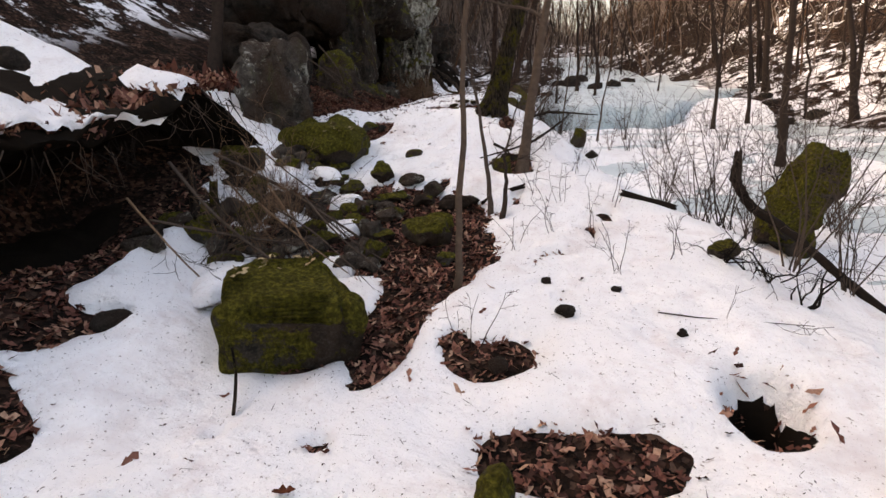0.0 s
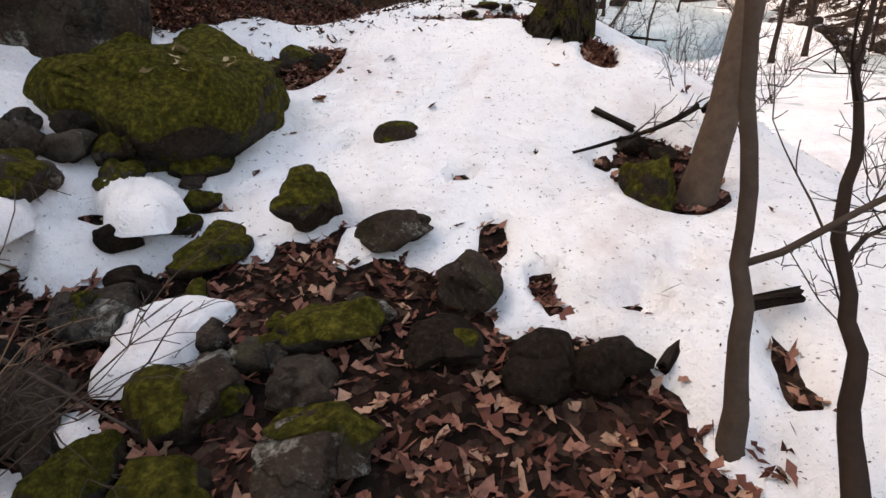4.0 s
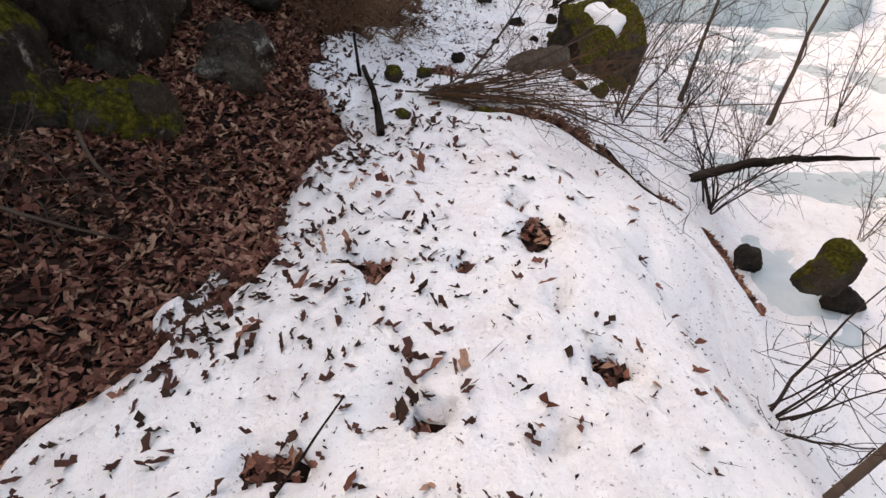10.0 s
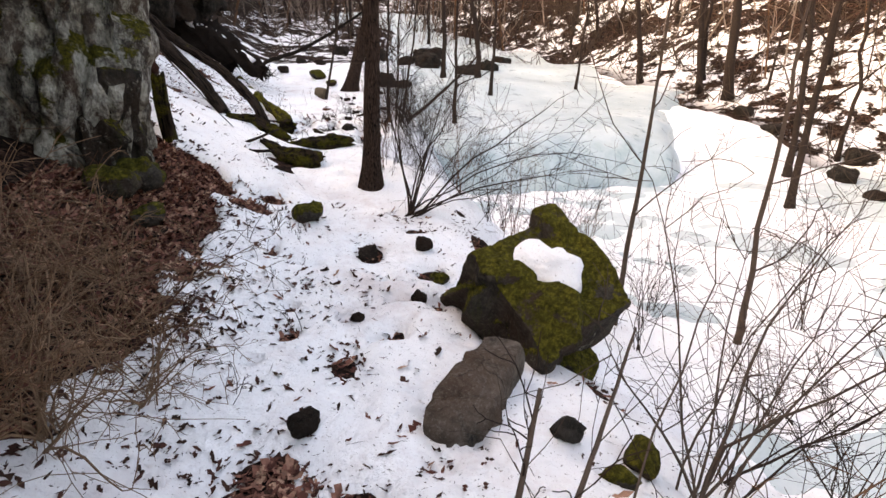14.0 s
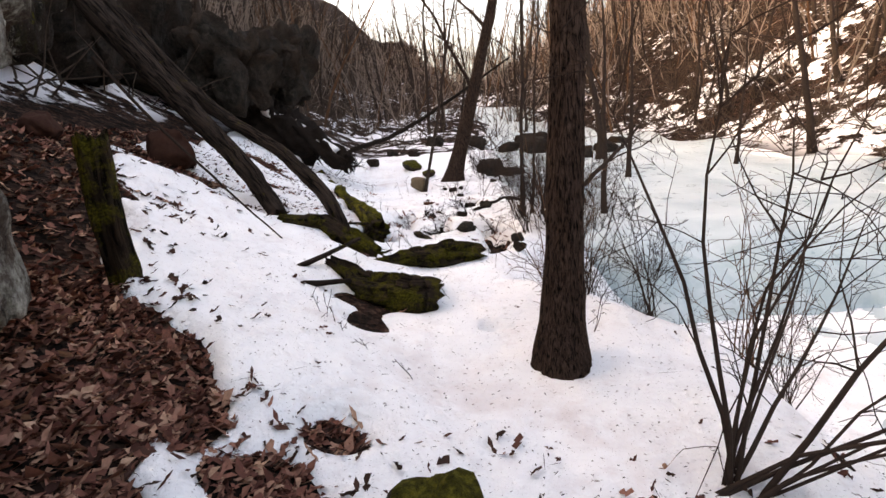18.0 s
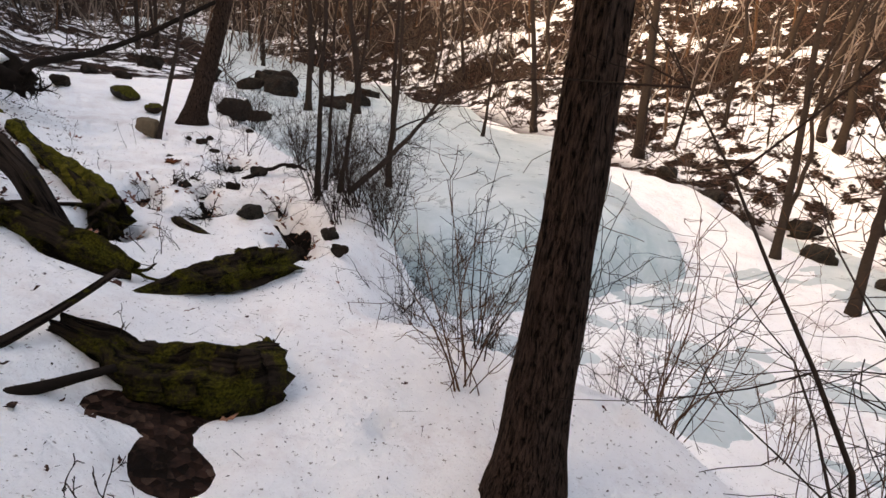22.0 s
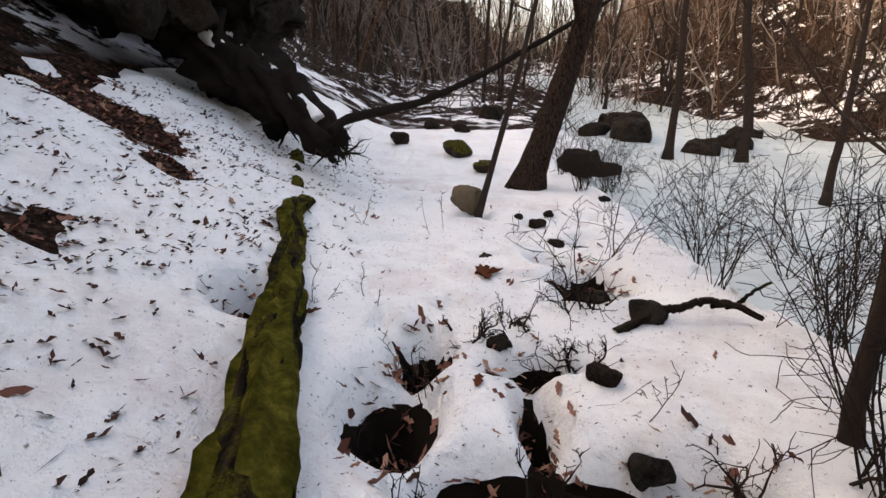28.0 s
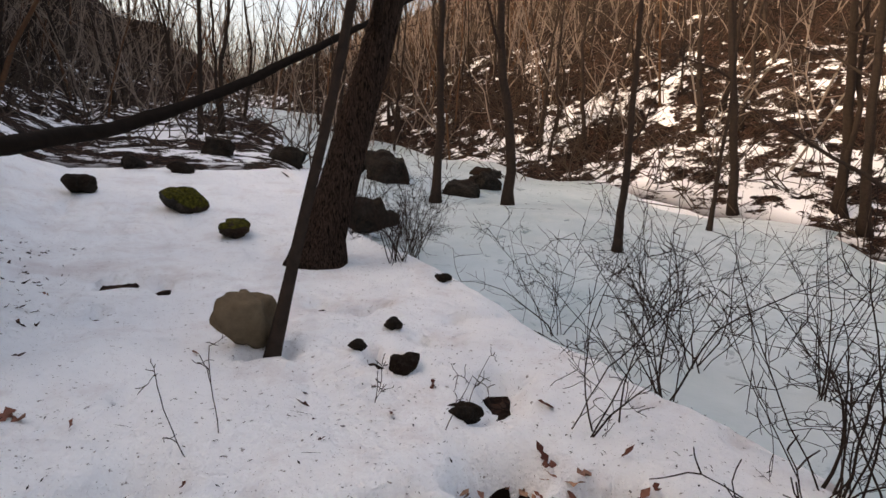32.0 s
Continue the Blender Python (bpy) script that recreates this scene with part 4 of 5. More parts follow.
# stony slope beside the start
rng = np.random.default_rng(5)
for k in range(120):
    x, y = rng.uniform(-2.7, -.1), rng.uniform(-1.7, 2.1)
    if -.55 < x < .3 and y < .4 and rng.random() < .7 or x > -1.7 and y > 1.15:
        continue
    s = rng.uniform(.14, .46)
    rock(x, y, (s, s * rng.uniform(.6, 1), s * rng.uniform(.45, .9)), 600 + k, rng.choice([ROCK_MOSS, ROCK_MOSS, ROCK_DARK, ROCK, ROCK]), "half-buried stone of a mossy rock fall", rng.uniform(0, 360), .25, 8, 4, group="stones of the rock fall")
for x, y, s, m in ((1.0, -2.66, .22, ROCK_DARK), (1.5, -2.1, .2, ROCK_DARK), (-1.9, -2.8, .34, ROCK_DARK), (1.95, -1.6, .1, ROCK_DARK), (2.3, -2.3, .1, ROCK_DARK), (1.35, -1.5, .12, ROCK_DARK),
                   (.36, -.9, .25, ROCK_MOSS), (.16, .68, .3, ROCK_DARK), (.4, .75, .34, ROCK_DARK), (1.05, -3.9, .3, ROCK_MOSS), (-1.78, 3.9, .34, ROCK_MOSS), (-1.5, 3.75, .26, ROCK_DARK), (-1.95, 3.7, .3, ROCK_MOSS)):
    rock(x, y, (s, s * .8, s * .65), int(abs(x * 91 + y * 17) * 10), m, "small dark stone showing through the snow", x * 90, .25, 7, 3)
block(4.8, 2.3, z_at(4.8, 2.3) - .1, (.75, .75, 1.35), 15, 44, ROCK_GREEN, "leaning mossy rock on the bank below the snow", (8, 20), .42, 6, rough=.09)
# lump added to fill the melt hole; its near-black colour stands for shade
rock(2.63, -2.95, (.5, .62, .36), 45, SOIL_SHADE, "black wet stump in a melt hole in the snow", 20, .05, 5, 5, "stump", category="stump", z=float(land(2.63, -2.95)))
# stones on the knoll
for k, (x, y, s) in enumerate(((-.12, 5.02, .3), (-.27, 4.8, .26), (.08, 5.0, .24), (-.2, 4.55, .2), (.2, 5.45, .2), (.3, 4.6, .2), (-1.2, 9.0, .22), (-.55, 9.2, .18))):
    rock(x, y, (s, s * .6, s * .35), 700 + k, ROCK_MOSS, "flat mossy stone in thin snow", k * 50, .2, 7, 3)
# leaf gutter rocks and the overhang
block(-3.35, 6.3, 1.25, (.8, .9, 1.35), 12, 46, ROCK_MOSS, "grey mossy rock block above the leaf-filled gutter", (0, 6), .5)
block(-3.55, 7.5, 1.3, (1.0, 1.1, 1.1), -8, 47, CLIFF_DARK, "mossy rock block above the leaf-filled gutter", (0, 4), .5)
block(-2.95, 8.0, 1.25, (.62, .7, .62), 20, 48, ROCK_MOSS, "mossy rounded boulder at the foot of the cliff", (0, 0), .65)
block(-2.85, 9.35, 1.3, (.62, 1.15, .5), 14, 49, ROCK, "long flat rock at the foot of the cliff", (5, 8), .55)
block(-3.75, 8.9, 1.3, (1.2, 1.3, 2.9), 6, 50, CLIFF_DARK, "tall upright pale cliff rock", (0, 3), .4, rough=.055)
# recess walls use the deepened rock; the cave's shade is in its colour
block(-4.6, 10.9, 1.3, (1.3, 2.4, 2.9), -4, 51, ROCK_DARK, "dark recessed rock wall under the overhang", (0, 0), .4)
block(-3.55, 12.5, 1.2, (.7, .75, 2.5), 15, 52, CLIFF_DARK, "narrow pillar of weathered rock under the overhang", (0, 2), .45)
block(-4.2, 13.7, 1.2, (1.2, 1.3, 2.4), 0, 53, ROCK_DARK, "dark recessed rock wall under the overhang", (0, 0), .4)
block(-3.5, 15.45, 1.35, (1.3, 1.15, 4.4), 8, 54, CLIFF, "tall pale lichened cliff buttress", (0, 7), 1, 7, rough=.085, cuts=-1, cube=.8)
block(-3.08, 15.2, 1.25, (.62, .7, 1.75), 24, 541, CLIFF_DARK, "dark mossy pillar of rock beside the pale buttress", (0, 5), 1, 6, rough=.06, cuts=-1, cube=.8)
block(-4.5, 12.2, 3.25, (3.6, 6.0, 1.8), 4, 55, CLIFF_DARK, "broad overhanging cliff slab", (0, -3), .34, 7, rough=.08)
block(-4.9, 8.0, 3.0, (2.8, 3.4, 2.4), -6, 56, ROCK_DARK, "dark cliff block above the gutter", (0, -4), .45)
rock(-2.75, 15.0, (.5, .5, .42), 57, ROCK_MOSS, "mossy stone at the foot of the cliff", 10, .1, 8, 4)
rock(-2.85, 14.5, (.55, .5, .35), 58, ROCK_MOSS, "mossy stone at the foot of the cliff", 60, .1, 8, 4)
rock(-2.5, 14.2, (.35, .3, .25), 581, ROCK_MOSS, "mossy stone at the foot of the cliff", 60, .1, 8, 4)
rock(-3.1, 10.6, (.6, .5, .4), 59, ROCK_DARK, "dark stone under the overhang", 0, .1, 8, 4)
# mossy block by the stream, its props and its snow
block(.64, 13.12, .78, (.92, 1.02, .96), 20, 60, ROCK_MOSS, "big squared boulder with mossy top and a cap of snow", (38, -13), 1, 6, rough=.022, cuts=-3, cube=.88)
rock(.9, 12.45, (.55, .5, .5), 61, ROCK_MOSS, "mossy stone propping the big boulder", 20, .1, 8, 4, z=.5)
block(-.1, 11.7, .98, (1.05, .34, .3), 52, 62, ROCK_BROWN, "long tapering slab of brown stone against the boulder", (0, -7), 1, 5, "slab", cube=.72, rough=.05, cuts=-2)
for k, (x, y, s, m) in enumerate(((-1.12, 15.3, .42, ROCK_MOSS), (-.52, 14.35, .3, ROCK_DARK), (.08, 13.6, .22, ROCK_MOSS), (-1.11, 11.6, .22, ROCK_DARK), (-1.6, 10.3, .26, ROCK_MOSS), (-1.35, 10.65, .2, ROCK_MOSS),
                                  (.6, 11.1, .26, ROCK_MOSS), (.35, 10.9, .2, ROCK_MOSS), (.25, 11.25, .2, ROCK_DARK), (-.2, 13.2, .2, ROCK_DARK), (-.75, 12.9, .14, ROCK_DARK), (.05, 14.3, .25, ROCK_DARK))):
    rock(x, y, (s, s * .8, s * .75), 720 + k, m, "small stone melting out of the snow", k * 70, .2, 7, 3)
# upper reach
block(-6.9, 19.2, 4.0, (1.6, 2.0, 2.8), 10, 63, CLIFF_DARK, "dark rock of the cliff behind the leaning logs", (0, 5), .45)
block(-7.2, 22.2, 4.3, (1.8, 2.0, 2.8), -6, 64, CLIFF_DARK, "weathered rock of the cliff above the snow", (0, 6), .45)
block(-7.4, 24.6, 4.2, (2.0, 2.2, 3.0), 14, 65, ROCK_DARK, "dark rock of the cliff above the snow", (0, 4), .45)
block(-7.4, 27.4, 4.2, (2.2, 2.4, 2.6), 4, 66, ROCK_DARK, "dark rock of the cliff above the snow", (0, 4), .45)
block(-6.6, 20.8, 3.9, (1.4, 1.3, 2.2), 25, 661, CLIFF_DARK, "craggy dark rock of the cliff behind the leaning logs", (0, 8), .4, rough=.1)
block(-7.4, 29.5, 3.8, (2.4, 2.8, 2.6), -9, 67, CLIFF_DARK, "weathered rock of the cliff above the snow", (0, 4), .45)
# blocks added to blacken the slope here; their dark colour includes shade
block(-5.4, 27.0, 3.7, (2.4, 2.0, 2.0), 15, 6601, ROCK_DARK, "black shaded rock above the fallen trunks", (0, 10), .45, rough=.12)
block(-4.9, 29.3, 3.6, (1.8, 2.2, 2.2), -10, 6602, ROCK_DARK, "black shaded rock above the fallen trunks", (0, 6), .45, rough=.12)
rock(-4.2, 20.8, (.65, .6, .6), 68, EARTH_RED, "red-brown clod of earth and roots on the snowy slope", 10, .2, 5, 4, "earth_clod", category="earth")
rock(-4.8, 19.3, (.45, .5, .35), 681, EARTH_RED, "red-brown clod of earth and roots on the snowy slope", 70, .2, 5, 4, "earth_clod", category="earth")
for k, (x, y, s, m) in enumerate(((-.98, 30.4, .75, ROCK_MOSS), (-2.2, 31.6, .6, ROCK_DARK), (-1.6, 34.2, .6, ROCK_DARK), (-.78, 34, .55, ROCK_DARK), (-.47, 29.0, .5, ROCK_MOSS), (-.73, 23.9, .2, ROCK_DARK), (-.05, 24.4, .2, ROCK_DARK),
                                  (-.16, 24.85, .22, ROCK_DARK), (.1, 25.6, .18, ROCK_DARK), (-.3, 25.2, .14, ROCK_DARK), (1.0, 26.5, .2, ROCK_DARK))):
    rock(x, y, (s, s * .75, s * .55), 740 + k, m, "dark stone standing out of the snow", k * 55, .15, 7, 4)
rock(-.86, 25.55, (.4, .32, .42), 751, ROCK_TAN, "tan rounded stone at the foot of a leaning stem", 0, .1, 6, 4)
for k, (x, y, s) in enumerate(((-.35, 20.75, .42), (-.05, 20.3, .36), (.1, 21.0, .45), (-.7, 21.1, .4), (-1.0, 21.35, .34), (-.2, 21.45, .36), (.2, 20.0, .32), (-.3, 21.9, .3), (-.75, 22.4, .24), (-.02, 23.05, .36), (.2, 22.7, .4), (-.65, 22.1, .3), (.12, 19.6, .3))):
    rock(x, y, (s * .7, s * .55, s * .5), 760 + k, ROCK_DARK, "wet dark stone in a melted hollow by the ice", k * 47, .3, 8, 4, group="stones of the melted hollow")
for k, (x, y, s) in enumerate(((1.5, 30.3, 1.2), (2.4, 31.6, 1.0), (4.4, 35.8, 1.9), (3.4, 36.5, 1.4), (6.0, 34.6, 1.6), (7.4, 35.5, 1.3), (5.0, 38.5, 2.2), (2.2, 38.0, 1.6), (8.8, 37.5, 1.5), (.3, 37.5, 1.3), (13.2, 23.5, .9), (12.6, 20.3, 1.0), (11.8, 18.6, .8), (13.8, 25.5, .8), (14.6, 21.5, 1.1))):
    block(x, y, z_at(x, y) - .25 * s, (s * .72, s * .65, s * .5), k * 37, 780 + k, ROCK_DARK, "dark boulder in the upper stream bed", (0, 0), .55, 4)


def cap(x, y, z, rx, ry, thick, seed, label):
    """A lens of snow lying on a stone."""
    n, m = 10, 28
    a = np.arange(m) * 2 * np.pi / m
    wob = 1 + .22 * np.sin(a * 2 + seed) + .14 * np.sin(a * 3 + seed * 2) + .08 * np.sin(a * 7 + seed)
    v, f = [(0, 0, .65 * thick)], []
    for i in range(1, n + 1):
        q = i / n
        h = .65 * thick * (1 - q ** 3) - (.05 if i == n else 0)
        v += [(math.cos(t) * rx * q * w, math.sin(t) * ry * q * w, h + .008 * math.sin(9 * t + i)) for t, w in zip(a, wob)]
    for j in range(m):
        f.append((0, 1 + j, 1 + (j + 1) % m))
        for i in range(n - 1):
            f.append((1 + i * m + j, 1 + (i + 1) * m + j, 1 + (i + 1) * m + (j + 1) % m, 1 + i * m + (j + 1) % m))
    g = Geo()
    g.add(v, f)
    ob = thing("snow_patch", g, SNOW, label, "snow")
    ob.matrix_world = pose(x, y, z, 0, 0, seed * 40)
    return ob


cap(.7, 12.56, 1.55, .27, .25, .13, 4, "cap of old snow on the big mossy boulder").rotation_euler = (radians(38), radians(-13), .35)
cap(-2.5, 2.85, z_at(-2.2, 2.5) + .42, .3, .22, .08, 2, "patch of old snow on the flat mossy boulder")
cap(-1.15, -1.55, z_at(-1.15, -1.55) + .02, .34, .2, .16, 3, "lump of old snow among stones")
cap(-.75, -1.05, z_at(-.75, -1.05) + .02, .3, .18, .14, 4, "lump of old snow among stones")
cap(-1.0, -.1, z_at(-1.0, -.1) + .05, .3, .2, .16, 5, "lump of old snow among stones")
cap(-1.3, .8, z_at(-1.3, .8) + .05, .3, .22, .14, 6, "lump of old snow among stones")
cap(-2.2, .9, z_at(-2.2, .9) + .1, .4, .26, .16, 7, "lump of old snow among stones")
cap(-1.9, 1.6, z_at(-1.9, 1.6) + .12, .4, .24, .16, 8, "lump of old snow among stones")
cap(-1.7, -1.7, z_at(-1.7, -1.7) + .02, .3, .5, .2, 9, "lump of old snow on the bank")


# ---- undercut bank beside the start ----
def undercut_bank():
    prof = np.array([[-.05, -.1], [-.45, .05], [-.95, .2], [-1.1, .55], [-.8, .85], [-.2, .98], [.12, 1.06], [.1, 1.2], [-.3, 1.3], [-1.2, 1.5], [-2.6, 2.0]])
    ys = np.linspace(-4.2, .9, 60)
    k = np.linspace(0, len(prof) - 1, 44)
    px_, pz_ = np.interp(k, np.arange(len(prof)), prof[:, 0]), np.interp(k, np.arange(len(prof)), prof[:, 1])
    y, u = np.meshgrid(ys, np.arange(44), indexing="ij")
    fade = smooth(-4.3, -2.6, y) * smooth(1.0, -.2, y)
    x = -2.75 + px_[u] * (.5 + .5 * fade) + .25 * np.sin(y * 1.1) + .1 * fbm(y, k[u], .7, 5, 3)
    z = land(-2.75, y) + pz_[u] * (.25 + .75 * fade) + .06 * fbm(y * 2, k[u], .6, 9, 3)
    n, m = y.shape
    i, j = np.meshgrid(np.arange(n - 1), np.arange(m - 1), indexing="ij")
    f = np.stack([i * m + j, i * m + j + 1, (i + 1) * m + j + 1, (i + 1) * m + j], -1).reshape(-1, 4)
    g = Geo()
    g.add(np.stack([x, y, z], -1).reshape(-1, 3), f)
    ob = empty("earth_bank", "undercut bank of black earth with hanging roots", "bank")
    # earth coloured near-black so the tone holds the cavity's shade
    part("earth", g, SOIL_SHADE, ob)
    rng = np.random.default_rng(8)
    for _ in range(110):
        g = Geo()
        yy = rng.uniform(-3.4, .5)
        s = (-2.62 + .25 * math.sin(yy * 1.1) + rng.normal(0, .06), yy, float(land(-2.75, yy)) + 1.0 + rng.normal(0, .06))
        q = wander(s, (rng.normal(.2, .3), rng.normal(0, .4), -1), rng.uniform(.2, .7), rng, 6, .25)
        tube(g, q, np.linspace(rng.uniform(.003, .010), .002, 6), 4, cap=False)
        part("root", g, STEM if rng.random() < .3 else BLACKWOOD, ob)
    top = np.arange(44) > 27
    g = Geo()
    sx, sy = x[:, top], y[:, top]
    depth = .035 + .17 * fbm(sx, sy, .75, 61, 4) + .06 * smooth(-2.9, -3.8, sx)
    n, m = sx.shape
    i, j = np.meshgrid(np.arange(n - 1), np.arange(m - 1), indexing="ij")
    g.add(np.stack([sx, sy, z[:, top] + depth], -1).reshape(-1, 3), np.stack([i * m + j, i * m + j + 1, (i + 1) * m + j + 1, (i + 1) * m + j], -1).reshape(-1, 4))
    part("snow", g, SNOW, ob, "patchy old snow on the bank's top")
    g = Geo()
    t = rng.uniform(-3.4, .6, 1500)
    d = .5 * rng.uniform(0, 1.6, 1500) ** 1.6
    leaf_bits(g, -2.66 + .25 * np.sin(t * 1.1) - d, t, land(-2.75, t) + 1.14 + .2 * d + rng.normal(0, .03, 1500), rng, .07, .7)
    part("leaves", g, LEAF, ob, "brown dead leaves on the lip")


undercut_bank()

# ---- dead wood ----
bent_log("leaning_log", [(-2.58, 19.5, 2.0), (-2.9, 19.8, 2.43), (-3.29, 20.2, 2.85), (-4.19, 20.8, 3.75), (-5.28, 21.4, 4.95), (-6.04, 21.8, 6.05)], (.10, .11, .15, .16), 1, DEADWOOD, "bare dark log leaning against the cliff", rough=.12)
bent_log("leaning_log", [(-1.88, 19.78, 1.6), (-2.11, 20.0, 2.16), (-2.7, 20.7, 2.66), (-3.52, 21.4, 3.14), (-4.29, 21.9, 3.77), (-5.47, 22.5, 5.11), (-6.56, 22.9, 6.58)], (.1, .085, .09, .12, .13), 2, DEADWOOD, "long curved bare log leaning against the cliff", rough=.14, roots=9, root_len=.42)
bent_log("log", [(-1.5, 19.12, 1.56), (-1.75, 19.3, 1.68), (-2.12, 19.54, 1.86), (-2.5, 19.2, 1.95)], (.05, .1, .11, .06), 3, DEADMOSS, "dark rotten log on the snow", rough=.4, roots=3, root_len=.25)
bent_log("log", [(-.38, 19.4, 1.4), (-.75, 19.25, 1.46), (-1.15, 18.98, 1.5), (-1.6, 18.72, 1.52)], (.12, .15, .1, .03), 4, DEADMOSS, "rotten moss-patched log on the snow", rough=.45, roots=5, root_len=.4)
bent_log("log", [(-.98, 17.75, 1.42), (-1.2, 17.72, 1.5), (-1.5, 17.85, 1.6), (-1.85, 18.05, 1.72)], (.15, .17, .12, .05), 5, DEADMOSS, "thick mossy broken log end on the snow", rough=.45, roots=5, root_len=.3)
pole("branch", (-2.2, 17.75, 1.7), (-1.6, 18.3, 1.85), .026, .015, 6, DEADWOOD, "dead grey branch lying over a mossy log", "branch", 12, .04)
pole("branch", (-2.1, 17.6, 1.64), (-1.65, 17.75, 1.6), .028, .018, 7, BLACKWOOD, "black broken branch in the snow", "branch", 12)
pole("broken_post", (-2.84, 16.8, 1.8), (-2.84, 16.66, 2.78), .095, .08, 8, DEADMOSS, "upright broken trunk stub with moss", "stump", 22, .02, .2)
bent_log("mossy_log", [(-1.58, 20.4, 1.58), (-1.72, 21.2, 1.7), (-1.98, 22.4, 1.76), (-2.25, 23.4, 1.8), (-2.5, 24.2, 1.92), (-2.5, 24.75, 1.92)], (.15, .115, .10, .085, .09, .075), 9, DEADMOSS, "long half-buried log covered in green moss", rough=.32, roots=12, moss=True, root_len=.45)
pole("mossy_log", (-2.72, 25.0, 1.95), (-2.85, 25.6, 2.0), .09, .09, 10, DEADMOSS, "short mossy length of buried log", "log", 18, .02, .2, moss=True)
pole("mossy_log", (-2.95, 25.9, 2.06), (-3.3, 27.2, 2.2), .1, .1, 11, DEADMOSS, "mossy length of buried log", "log", 18, .02, .2, moss=True)
pole("mossy_pole", on(-1.05, 20.75, .02), on(-.6, 19.5, .02), .045, .05, 12, DEADMOSS, "thin mossy pole sunk in the snow", "log", 14, .03, .2)
bent_log("fallen_tree", [(-2.45, 25.9, 2.42), (-3.3, 26.9, 2.95), (-4.6, 28.4, 3.65), (-6.1, 30.1, 4.5)], (.13, .25, .34, .4), 13, BLACKWOOD, "huge dark fallen trunk with its root end towards the snow", rough=.8, roots=6, snow=.08, root_len=.4)
bent_log("fallen_tree", [(-3.3, 26.9, 2.7), (-4.0, 27.2, 3.2), (-5.0, 27.4, 3.9), (-6.3, 27.6, 4.7)], (.2, .3, .36, .4), 131, BLACKWOOD, "dark fallen trunk lying on the bank", rough=.8, snow=.08, roots=8)
bent_log("dead_limb", [(-2.45, 25.7, 2.6), (-2.32, 26.0, 2.74), (-1.56, 27.2, 2.93), (-.33, 28.2, 3.59), (1.09, 29.0, 4.46), (2.2, 29.7, 5.2)], (.05, .06, .05, .04, .02), 14, BLACKWOOD, "long dark limb reaching from the fallen trunk over the snow", "branch", 14, rough=.15)
shrub(-2.35, 25.55, 16, .45, 15, "tangle of black torn roots at the trunk's end", BLACKWOOD, 1.6, .014, 3, "root_tangle", "roots", z=2.35, way=(.5, -.3), lift=-.03, wiggle=.4)
pole("dead_log", on(2.35, .7, .02), on(2.95, .55, .03), .05, .045, 16, BLACKWOOD, "black dead log lying on the snow", "log", 14)
pole("fallen_branch", on(.45, 2.25, .03), on(1.25, 2.63, .1), .009, .018, 17, DEADWOOD, "grey fallen branch beside a slim tree", "branch", 14, .08, .1, twigs=6)
pole("fallen_branch", on(1.25, 2.5, .2), on(1.9, 3.6, .5), .022, .012, 18, DEADWOOD, "forked arm of a fallen branch", "branch", 12, .06, twigs=10)
rock(.84, 2.5, (.22, .2, .14), 183, ROCK_DARK, "dark stone under a fallen branch", 20, .2, 7, 4)
rock(1.02, 2.42, (.22, .16, .12), 184, DEADWOOD, "block of rotten wood under a fallen branch", 60, .2, 7, 4, "rotten_wood", category="wood")
pole("stick", on(.6, .74, .04), on(1.15, 1.0, .05), .024, .03, 19, DEADWOOD, "curved brown stick on the snow", "stick", 12, -.1)
pole("stick", on(.64, 2.78, .03), on(.88, 2.63, .04), .022, .024, 20, DEADWOOD, "broken brown stick on the snow", "stick", 12)
pole("stick", on(-1.16, 5.13, .02), on(-.62, 5.42, .03), .007, .004, 21, BLACKWOOD, "thin dark twig on the snow", "stick", 6, .02)
pole("stick", on(-1.08, 5.17, .02), on(-.74, 6.1, .05), .008, .004, 22, BLACKWOOD, "long thin dark twig on the snow", "stick", 6, .02)
pole("stick", on(-1.05, 5.15, .02), on(-.7, 4.7, .03), .006, .003, 23, BLACKWOOD, "thin dark twig on the snow", "stick", 6, .03, twigs=3)
pole("stick", on(-1.25, 8.5, .02), on(-1.95, 10.38, .04), .032, .02, 24, DEADWOOD, "grey weathered stick lying on the snow", "stick", 12, .03, .25)
pole("dead_sapling", on(1.2, 6.4, -.05), (1.95, 6.9, 1.9), .022, .014, 25, STEM, "stout bare stem leaning from the snow", "stem", 10)
pole("dead_sapling", on(-1.9, 10.1, -.05), on(-1.95, 10.15, .4), .02, .012, 26, DEADWOOD, "broken upright stick in the snow", "stick", 8)
pole("branch", on(-2.6, -.9, .7), on(-.9, -1.6, .15), .02, .01, 27, STEM, "long bare branch across the stones", "branch", 8, .1, twigs=12)
pole("branch", on(-2.5, -.2, .5), on(-.6, -.75, .2), .022, .012, 28, STEM, "long bare branch across the stones", "branch", 8, -.1, twigs=12)
pole("branch", on(-2.4, -1.6, .25), on(-1.1, -1.2, .35), .016, .01, 29, STEM, "bare branch across the stones", "branch", 8, .05, twigs=10)
for k in range(9):
    r3 = np.random.default_rng(1500 + k)
    x, y = r3.uniform(-2.6, -1.2), r3.uniform(-1.9, .6)
    pole("branch", on(x, y, r3.uniform(.3, .7)), on(x + r3.uniform(.7, 1.3), y - r3.uniform(.1, .9), .06), r3.uniform(.009, .016), .005, 1510 + k, STEM if k % 2 else BRAMBLE, "thin bare branch lying over the stones", "branch", 7, r3.uniform(-.1, .1), twigs=5, group="branches over the stones")
